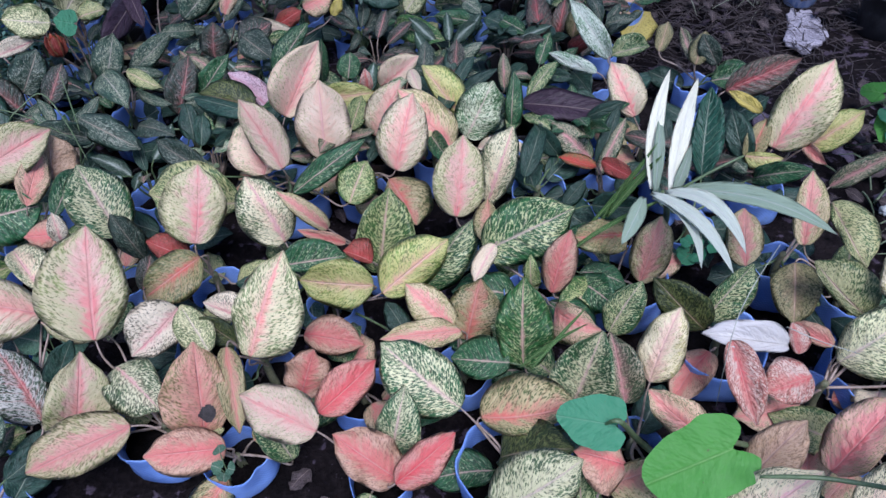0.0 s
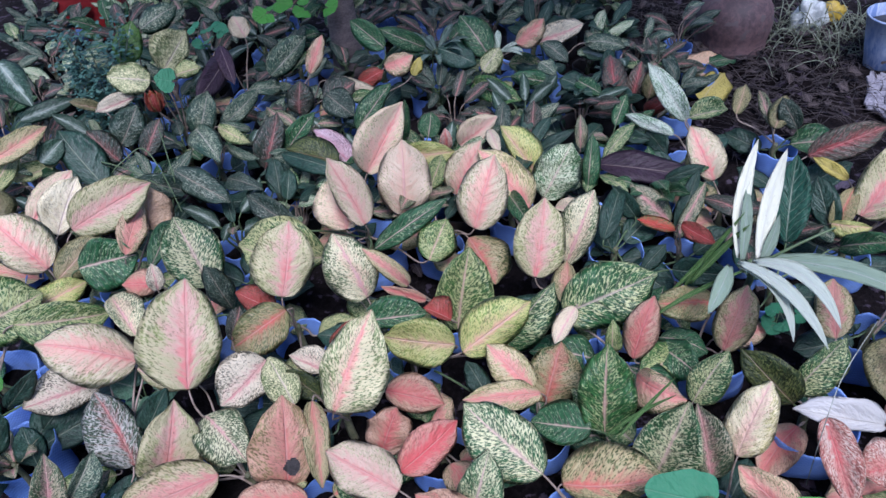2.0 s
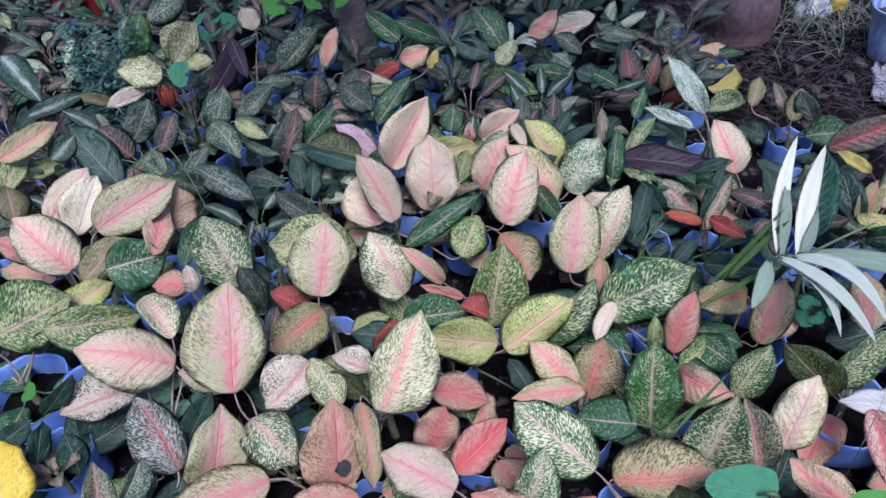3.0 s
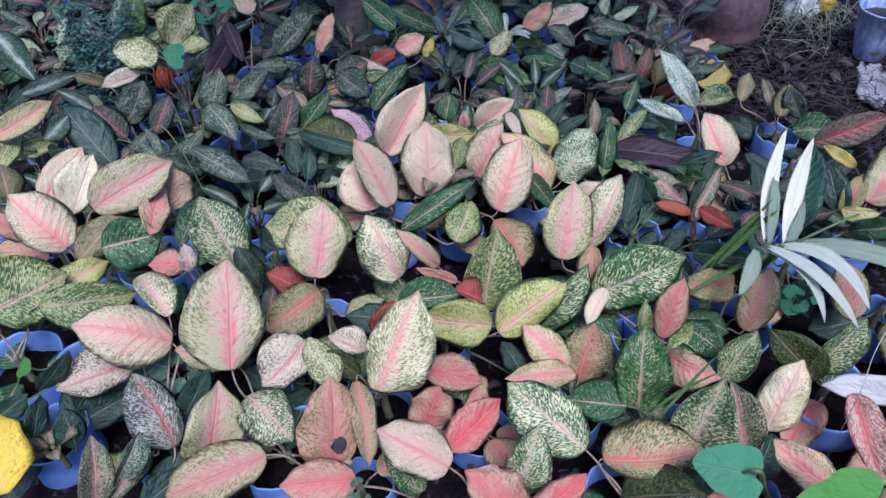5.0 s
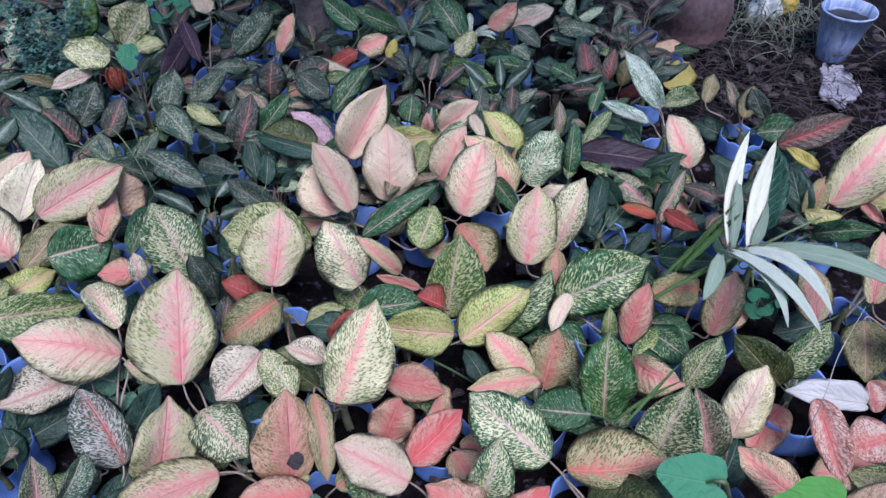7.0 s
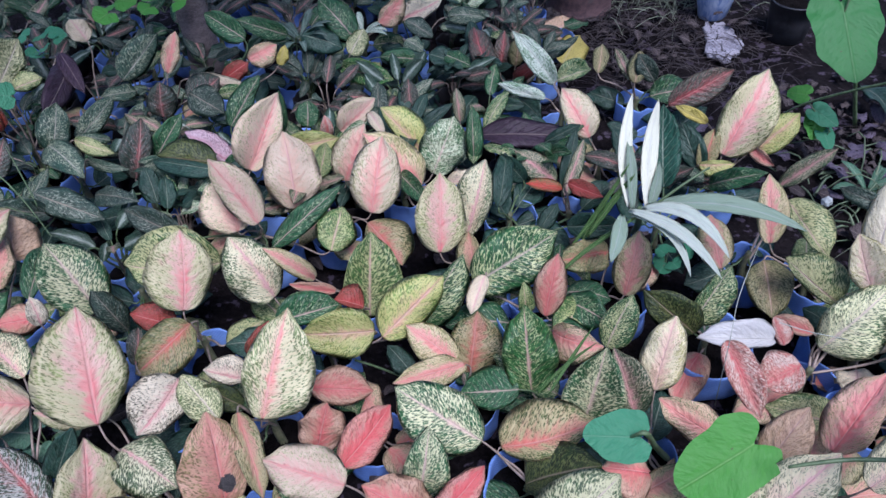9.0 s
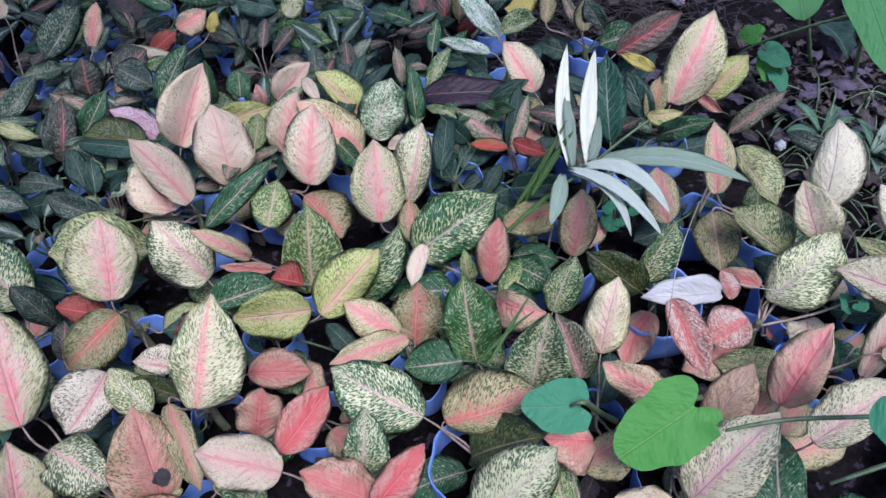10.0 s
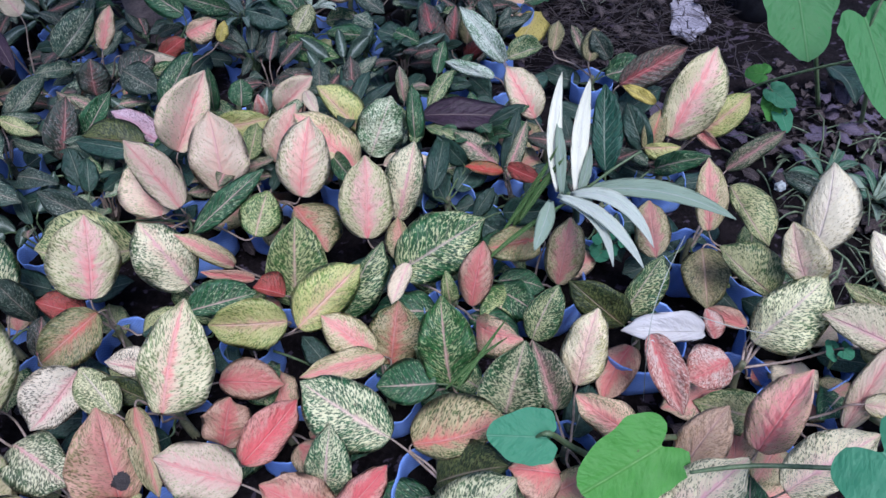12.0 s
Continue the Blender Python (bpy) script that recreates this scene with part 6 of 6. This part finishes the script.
def foam_sheet():
    """A torn, slightly bent piece of foam with rounded edges."""
    at = Vector((1.045, 2.015, 0.010))
    bm = bmesh.new()
    rows = []
    for f, z in ((0.90, -0.007), (1.0, -0.003), (1.0, 0.003), (0.93, 0.007), (0.7, 0.008), (0.4, 0.008), (0.12, 0.008)):
        row = []
        for s in range(64):
            a = 6.2832 * s / 64
            r = 1 + 0.55 * noise.noise((math.cos(a) * 1.5, math.sin(a) * 1.5, 5.0)) + 0.22 * noise.noise((math.cos(a) * 5, math.sin(a) * 5, 2.0))
            x, y = f * r * 0.068 * math.cos(a), f * r * 0.120 * math.sin(a)
            x, y = x * 0.93 + y * 0.30, y * 0.95 - x * 0.25
            row.append(bm.verts.new((x, y, z + 0.014 * noise.noise((x * 14, y * 14, 1)) + 0.004 * noise.noise((x * 60, y * 60, 3)))))
        rows.append(row)
    for r, q in zip(rows, rows[1:]):
        for s in range(64):
            bm.faces.new((r[s], r[(s + 1) % 64], q[(s + 1) % 64], q[s]))
    bm.faces.new(rows[0][::-1])
    bm.faces.new(rows[-1])
    ob = part("foam_piece", bm, FOAM, None)
    ob.location = at
    tagged(ob, "torn white foam piece with black stains lying on the soil", "litter")


foam_sheet()


def crumpled(name, at, size, mat, label, seed):
    bm = bmesh.new()
    bmesh.ops.create_icosphere(bm, subdivisions=4, radius=1.0)
    for p in bm.verts:
        d = p.co.copy()
        f = 1 + 0.35 * noise.noise(d * 1.6 + Vector((seed, 0, 0))) + 0.22 * abs(noise.noise(d * 5 + Vector((0, seed, 0)))) - 0.1
        p.co = Vector((d.x * size[0], d.y * size[1], d.z * size[2])) * f
    ob = part(name, bm, mat, None)
    ob.location = at
    return tagged(ob, label, "litter")


crumpled("plastic_bag", (0.938, 2.458, 0.050), (0.055, 0.045, 0.075), SHEET, "crumpled pale plastic bag in the grass", 2.0)
crumpled("plastic_scrap", (1.028, 2.511, 0.040), (0.045, 0.03, 0.04), surface("yellow_plastic", (0.35, 0.24, 0.03), (0.56, 0.40, 0.06), 20, 0.5), "small yellow plastic scrap in the grass", 4.0)
crumpled("plastic_scrap", (0.937, 1.170, 0.060), (0.014, 0.012, 0.012), SHEET, "small white plastic scrap among the leaves", 6.0)
crumpled("plastic_scrap", (0.206, 2.257, 0.050), (0.030, 0.026, 0.03), SHEET, "crumpled white plastic scrap at the back of the bed", 8.0)


def red_crate():
    at = Vector((-1.678, 1.999, 0.437))
    at += Vector((-0.10, 0.62, 0))
    at.z = 0
    root = thing("crate", at, "red plastic crate with a white lid at the back", "box")

    def box(x, y, z, cz):
        bm = bmesh.new()
        bmesh.ops.create_cube(bm, size=1.0, matrix=Matrix.Translation((0, 0, cz)) @ Matrix.Diagonal((x, y, z, 1)))
        bmesh.ops.bevel(bm, geom=bm.edges[:], offset=0.006, segments=2, affect="EDGES")
        return bm

    part("crate_body", box(0.24, 0.18, 0.24, 0.12), REDBOX, root, smooth=False)
    part("crate_rim", box(0.26, 0.20, 0.02, 0.235), REDBOX, root, smooth=False)
    part("lid", box(0.22, 0.15, 0.012, 0.253), FOAM, root, "white lid", smooth=False)
    root.rotation_euler = (0, 0, 0.35)


red_crate()


def fine_shrub():
    """A bush of very small dark leaves."""
    at = Vector((-1.27, 1.75, 0.0))
    rng = random.Random(11)
    root = thing("small_leaved_shrub", at, "low shrub with very small dark blue-green leaves", "shrub")
    tips = []
    for k in range(16):
        a = rng.uniform(0, 6.283)
        r = rng.uniform(0.02, 0.11)
        top = Vector((r * math.cos(a), r * math.sin(a) * 0.8, rng.uniform(0.20, 0.42)))
        part("branch", tube([(0, 0, 0), top * 0.5 + Vector((0, 0, 0.03)), top], [0.003, 0.002, 0.0012], 5), STEM, root)
        tips.append(top)
    bm = bmesh.new()
    for k in range(2600):
        top = rng.choice(tips)
        p = top * rng.uniform(0.5, 1.05) + Vector((rng.gauss(0, 0.022), rng.gauss(0, 0.022), rng.gauss(0, 0.018)))
        a, tip = rng.uniform(0, 6.283), rng.uniform(-0.5, 0.6)
        way = Vector((math.cos(a), math.sin(a), tip)).normalized()
        side = way.cross(Vector((rng.uniform(-0.3, 0.3), rng.uniform(-0.3, 0.3), 1))).normalized()
        up = side.cross(way)
        s = rng.uniform(0.005, 0.0085)
        ring = [p, p + way * s + side * s * 0.75 + up * s * 0.2, p + way * s * 2.1, p + way * s - side * s * 0.75 + up * s * 0.2]
        verts = [bm.verts.new(q) for q in ring]
        bm.faces.new((verts[0], verts[1], verts[2]))
        bm.faces.new((verts[0], verts[2], verts[3]))
    tagged(part("foliage", bm, surface("small_dark_leaves", (0.022, 0.075, 0.062), (0.085, 0.19, 0.15), 40, 0.5), root), kind="stuff")


fine_shrub()


def red_flower():
    at = Vector((-1.206, 1.863, 0.020))
    top = Vector((-1.040, 1.610, 0.238)) - at
    rng = random.Random(3)
    root = thing("red_flower", at, "small red flower head under a round blue-green leaf", "flower")
    part("stem", tube([(0, 0, 0), top * 0.5 + Vector((0.004, 0, 0)), top], [0.003, 0.0026, 0.0022], 6), PETIOLE, root)
    for k in range(6):
        a = 1.047 * k
        d = Vector((math.cos(a), math.sin(a) * 0.7, 0))
        part("petal", blade(top + d * 0.006, top + d * 0.017 + Vector((0, 0, 0.062)), 0.030, d + Vector((0, 0, 0.1)), rng, 8, 6), skin("reddark" if k % 2 else "redbright"), root)
    heart_leaf(Vector((-1.002, 1.649, 0.311)) - at, Vector((-1.034, 1.639, 0.324)) - at, 0.070, (0, -0.6, 0.75), "teal", root, (0, 0, 0), 7, 0.5)


red_flower()


def rosette(at, count, size, wide, style, seed, label, lift=0.06):
    """A tuft of narrow pointed leaves that spread from one point."""
    rng = random.Random(seed)
    root = thing("tufted_plant", at, label, "plant", "tufted plants")
    for k in range(count):
        a = 6.283 * k / count + rng.uniform(-0.3, 0.3)
        rise = rng.uniform(0.25, 1.0)
        way = Vector((math.cos(a), math.sin(a), rise)).normalized()
        b = Vector((0, 0, lift)) + way * 0.008
        m = b + way * size * 0.55
        t = b + way * size * rng.uniform(0.8, 1.1) - Vector((0, 0, size * 0.22))
        strap(b, m, t, wide, style, root, (0, 0, 0), rng, (-way.x * 0.4, -way.y * 0.4 - 0.1, 0.9), "leaf")
    part("stem", tube([(0, 0, 0), (0.002, 0, lift * 0.5), (0, 0, lift + 0.012)], [0.006, 0.005, 0.004], 6), STEM, root)


rosette((-0.308, 1.988, 0.100), 14, 0.13, 0.020, "tuft", 1, "tuft of narrow silvery green leaves in the bed", 0.09)
rosette((-0.910, 0.583, 0.100), 6, 0.075, 0.026, "pinkgreen", 2, "tuft of dark green pointed leaves beside the yellow leaf", 0.06)
rosette((-0.122, 2.032, 0.100), 9, 0.08, 0.020, "silver", 4, "tuft of white-marked narrow leaves at the back", 0.07)
rosette((0.132, 1.815, 0.080), 10, 0.09, 0.024, "D", 5, "tuft of small dark leaves in the bed", 0.06)
rosette((-0.634, 1.434, 0.100), 9, 0.08, 0.020, "D", 6, "tuft of dark narrow leaves between the bags", 0.06)


def edge_weeds():
    """Narrow-leaved weeds where the bed meets the litter."""
    for at, count, size, wide, style, seed, label in (
        ((1.146, 1.105, 0.000), 7, 0.11, 0.020, "greenblade", 11, "narrow-leaved green weed on the litter"),
        ((1.246, 1.080, 0.000), 6, 0.12, 0.022, "greenblade", 12, "narrow-leaved green weed on the litter"),
        ((1.219, 0.951, 0.000), 6, 0.13, 0.024, "limeblade", 13, "yellow-green bladed weed at the edge of the bed"),
        ((1.123, 0.837, 0.000), 6, 0.12, 0.020, "bladegrey", 14, "grey-green bladed weed at the edge of the bed"),
        ((1.072, 1.209, 0.000), 7, 0.10, 0.024, "greenblade", 15, "narrow-leaved green weed on the litter"),
        ((1.665, 1.516, 0.000), 7, 0.13, 0.026, "greenblade", 16, "narrow-leaved green weed on the litter"),
        ((1.133, 1.111, 0.000), 8, 0.10, 0.020, "bladegrey", 17, "grey-green bladed weed at the edge of the bed"),
        ((1.373, 1.152, 0.000), 6, 0.10, 0.018, "greenblade", 18, "narrow-leaved green weed on the litter"),
    ):
        rosette(at, count, size, wide, style, seed, label, 0.03)
    at = Vector((1.296, 1.067, 0.000))
    root = thing("grass_tuft", at, "pale curving grass stems over the litter", "grass")
    for line in (
        [(0.0, 0.0, 0.0), Vector((1.025, 0.881, 0.326)) - at, Vector((0.987, 0.899, 0.338)) - at, Vector((0.946, 0.904, 0.336)) - at, Vector((0.926, 0.902, 0.314)) - at],
        [(0.01, 0.0, 0.0), Vector((0.991, 0.806, 0.325)) - at, Vector((0.946, 0.833, 0.335)) - at, Vector((0.913, 0.864, 0.332)) - at],
        [(0.0, -0.02, 0.0), Vector((0.802, 0.586, 0.383)) - at, Vector((0.786, 0.592, 0.404)) - at, Vector((0.766, 0.589, 0.398)) - at, Vector((0.750, 0.576, 0.376)) - at],
    ):
        part("grass_stem", tube(line, [0.0022] * (len(line) - 1) + [0.001], 5), PALESTEM, root)


PALESTEM = surface("pale_stem", (0.24, 0.26, 0.20), (0.50, 0.52, 0.44), 30, 0.5, 0.2, 0.001)
edge_weeds()


def thin_stems():
    """Thin dry stems and narrow green blades that cross the bags."""
    at = Vector((0.447, 0.673, 0.070))
    root = thing("grass_tuft", at, "thin dry grass stems lying across a blue bag", "grass")
    for line in (
        [(at.x, at.y, at.z), (0.415, 0.660, 0.290), (0.450, 0.722, 0.322), (0.513, 0.801, 0.347)],
        [(0.486, 0.656, 0.325), (0.531, 0.637, 0.315), (0.583, 0.619, 0.308)],
    ):
        part("grass_stem", tube([Vector(p) - at for p in line], [0.0008] * (len(line) - 1) + [0.0005], 5), PALESTEM, root)
    at = Vector((0.112, 0.656, 0.070))
    root = thing("grass_tuft", at, "narrow green grass blades between the potted plants", "grass")
    for b, m, t in (
        ((0.114, 0.635, 0.248), (0.156, 0.674, 0.274), (0.205, 0.715, 0.304)),
        ((0.097, 0.639, 0.248), (0.145, 0.668, 0.268), (0.203, 0.688, 0.294)),
    ):
        strap(b, m, t, 0.005, "grass", root, at, random.Random(2), name="grass_blade")


thin_stems()

# ---- plants that fill the back rows ----
FAR_STYLES = ("D", "Gl", "Gd", "grey", "S", "Gl", "S", "pinkgreen", "Gp", "Gd", "Gk", "D", "C", "grey", "S")


def back_rows():
    rng = random.Random(21)
    taken = [Vector((o.location.x, o.location.y, 0)) for o in scene.objects if o.name.startswith("potted_plant")]
    seed = 300
    for row in range(11):
        for col in range(24):
            x = -1.90 + col * 0.118 + rng.uniform(-0.03, 0.03) + (0.07 if row % 2 else 0)
            y = 1.28 + row * 0.118 + rng.uniform(-0.03, 0.03)
            if x > 0.46 and y > 1.50 or x > 0.62 or y > 2.30 and x > 0.25:
                continue
            p = Vector((x, y, 0))
            if any((p - q).length < 0.104 for q in taken):
                continue
            taken.append(p)
            style = rng.choice(FAR_STYLES)
            rows = []
            for k in range(rng.randint(9, 12)):
                a = rng.uniform(0, 6.283)
                out, size = rng.uniform(0.01, 0.05), rng.uniform(0.065, 0.115)
                z = rng.uniform(0.11, 0.165)
                b = (x + out * math.cos(a), y + out * math.sin(a), z)
                rise = rng.uniform(-0.2, 0.9)
                t = (b[0] + size * math.cos(a) * 0.9, b[1] + size * math.sin(a) * 0.9, min(z + size * rise, 0.205))
                rows.append((style if rng.random() < 0.8 else rng.choice(FAR_STYLES), *b, *t, size * rng.uniform(0.15, 0.23), size * rng.uniform(0.15, 0.23), rng.uniform(35, 75), rng.uniform(-0.06, 0.06)))
            plant(x, y, "potted foliage plant with small dark patterned leaves in a low bag", rows, (0.052, 0.075), seed, sack=BAG if rng.random() < 0.4 else BLACKBAG)
            seed += 1


back_rows()


# ---- ground ----
def ground():
    """One sheet of dark earth: finely uneven near the bed, plain towards the horizon."""
    bm = bmesh.new()
    steps = [-400, -60, -12, -5] + [-3 + 0.05 * k for k in range(121)] + [5, 12, 60, 400]
    rows = []
    for y in steps:
        row = []
        for x in steps:
            z = -0.012
            if abs(x) < 3.1 and abs(y) < 3.1:
                z += 0.016 * noise.noise((x * 5, y * 5, 1)) + 0.010 * noise.noise((x * 16, y * 16, 2))
                z += 0.035 * math.exp(-((x - 1.15) ** 2 + (y - 1.25) ** 2) / 0.06)
            row.append(bm.verts.new((x, y + 1.0, z)))
        rows.append(row)
    for r, q in zip(rows, rows[1:]):
        for k in range(len(r) - 1):
            bm.faces.new((r[k], r[k + 1], q[k + 1], q[k]))
    tagged(part("ground", bm, EARTH), "dark earth strewn with plant litter, deepened for the shade between the bags", "ground", kind="structure")


ground()


def strewn(name, label, category, count, area, size, thin, mat, seed, rise=0.02, droop=0.5, hue=None, lift=0.0):
    """Many thin blades or straws lying or standing over a patch of ground, as one mass."""
    rng = random.Random(seed)
    bm = bmesh.new()
    for k in range(count):
        for _ in range(8):
            x, y = rng.gauss(area[0], area[2]), rng.gauss(area[1], area[3])
            if abs(x - area[0]) < 2 * area[2] and abs(y - area[1]) < 2 * area[3]:
                break
        a, s = rng.uniform(0, 6.283), size * rng.uniform(0.5, 1.3)
        up = rng.uniform(0.0, rise)
        z = rng.uniform(0.0, 0.022) + lift
        way = Vector((math.cos(a), math.sin(a), 0))
        curl = Vector((-math.sin(a), math.cos(a), 0)) * rng.uniform(-0.3, 0.3)
        side = Vector((-math.sin(a), math.cos(a), rng.uniform(-0.5, 0.5))) * thin * rng.uniform(0.6, 1.3)
        last = None
        for i in range(5):
            u = i / 4
            p = Vector((x, y, z)) + (way * u + curl * u * u) * s + Vector((0, 0, up * s * (4 * u * (1 - u) * droop + u * (1 - droop))))
            w = side * (1.0 - 0.75 * u)
            now = (bm.verts.new(p - w), bm.verts.new(p + Vector((0, 0, abs(thin) * 0.8))), bm.verts.new(p + w))
            if last:
                bm.faces.new((last[0], last[1], now[1], now[0]))
                bm.faces.new((last[1], last[2], now[2], now[1]))
                bm.faces.new((last[2], last[0], now[0], now[2]))
            last = now
    tagged(part(name, bm, mat), label, category, kind="stuff")


GRASS = surface("grass", (0.06, 0.10, 0.05), (0.22, 0.28, 0.16), 20, 0.6, 0.2, 0.001)
GRASS_PALE = surface("pale_grass", (0.10, 0.12, 0.075), (0.28, 0.31, 0.22), 20, 0.6, 0.2, 0.001)
strewn("straw", "dark dry straw strewn on the soil", "straw", 950, (0.78, 2.10, 0.26, 0.22), 0.10, 0.0018, STRAW, 1, 0.25)
strewn("straw", "dark dry straw at the back of the bed", "straw", 420, (0.52, 2.62, 0.28, 0.20), 0.13, 0.0018, STRAW, 2, 0.12)
strewn("grass", "curling pale grass beside the clay pot", "grass", 150, (0.97, 2.38, 0.13, 0.11), 0.12, 0.0028, GRASS_PALE, 3, 1.0, 0.7)
strewn("grass", "sparse grey-green grass at the edge of the bed", "grass", 330, (1.24, 0.98, 0.17, 0.22), 0.11, 0.0042, GRASS, 4, 0.9, 0.6)
strewn("grass", "pale dry grass stems at the edge of the bed", "grass", 70, (1.22, 0.98, 0.2, 0.22), 0.15, 0.0016, GRASS_PALE, 5, 0.6, 0.6)
strewn("twigs", "small dry twigs on the soil", "twigs", 130, (1.20, 1.36, 0.20, 0.16), 0.08, 0.0016, STRAW, 6, 0.3, 0.5)


def litter(count, area, size, seed, label, style="dry"):
    """Curled dry leaves lying on the soil, as one mass."""
    rng = random.Random(seed)
    mass = bmesh.new()
    for k in range(count):
        x, y = rng.gauss(area[0], area[2]), rng.gauss(area[1], area[3])
        a, s = rng.uniform(0, 6.283), size * rng.uniform(0.5, 1.3)
        b = Vector((x, y, 0.012 + rng.uniform(0, 0.02) + 0.035 * math.exp(-((x - 1.15) ** 2 + (y - 2.25) ** 2) / 0.06)))
        t = b + Vector((math.cos(a), math.sin(a), rng.uniform(-0.05, 0.25))) * s
        one = blade(b, t, s * rng.uniform(0.4, 0.7), (rng.uniform(-0.4, 0.4), rng.uniform(-0.4, 0.4), 1), rng, 6, 4, arch=rng.uniform(0, 0.2), wavy=3.0)
        data = bpy.data.meshes.new("dry_leaf")
        one.to_mesh(data)
        one.free()
        mass.from_mesh(data)
        bpy.data.meshes.remove(data)
    tagged(part("leaf_litter", mass, skin(style)), label, "leaf litter", kind="stuff")


litter(240, (1.20, 1.38, 0.19, 0.16), 0.038, 1, "curled purple-brown dry leaves on the soil")
litter(80, (0.60, 2.30, 0.30, 0.25), 0.045, 2, "dry brown leaves among the straw")
litter(120, (-0.2, 1.0, 0.7, 0.4), 0.05, 3, "dry leaf scraps on the soil between the bags")
litter(46, (1.16, 1.42, 0.17, 0.13), 0.065, 4, "curled lilac-grey dry leaves on the soil", "lilacdry")
litter(34, (0.74, 2.12, 0.24, 0.20), 0.055, 5, "curled grey-brown dry leaves on the straw")
litter(90, (1.22, 0.98, 0.15, 0.2), 0.06, 6, "dry leaves under the grass at the edge of the bed")
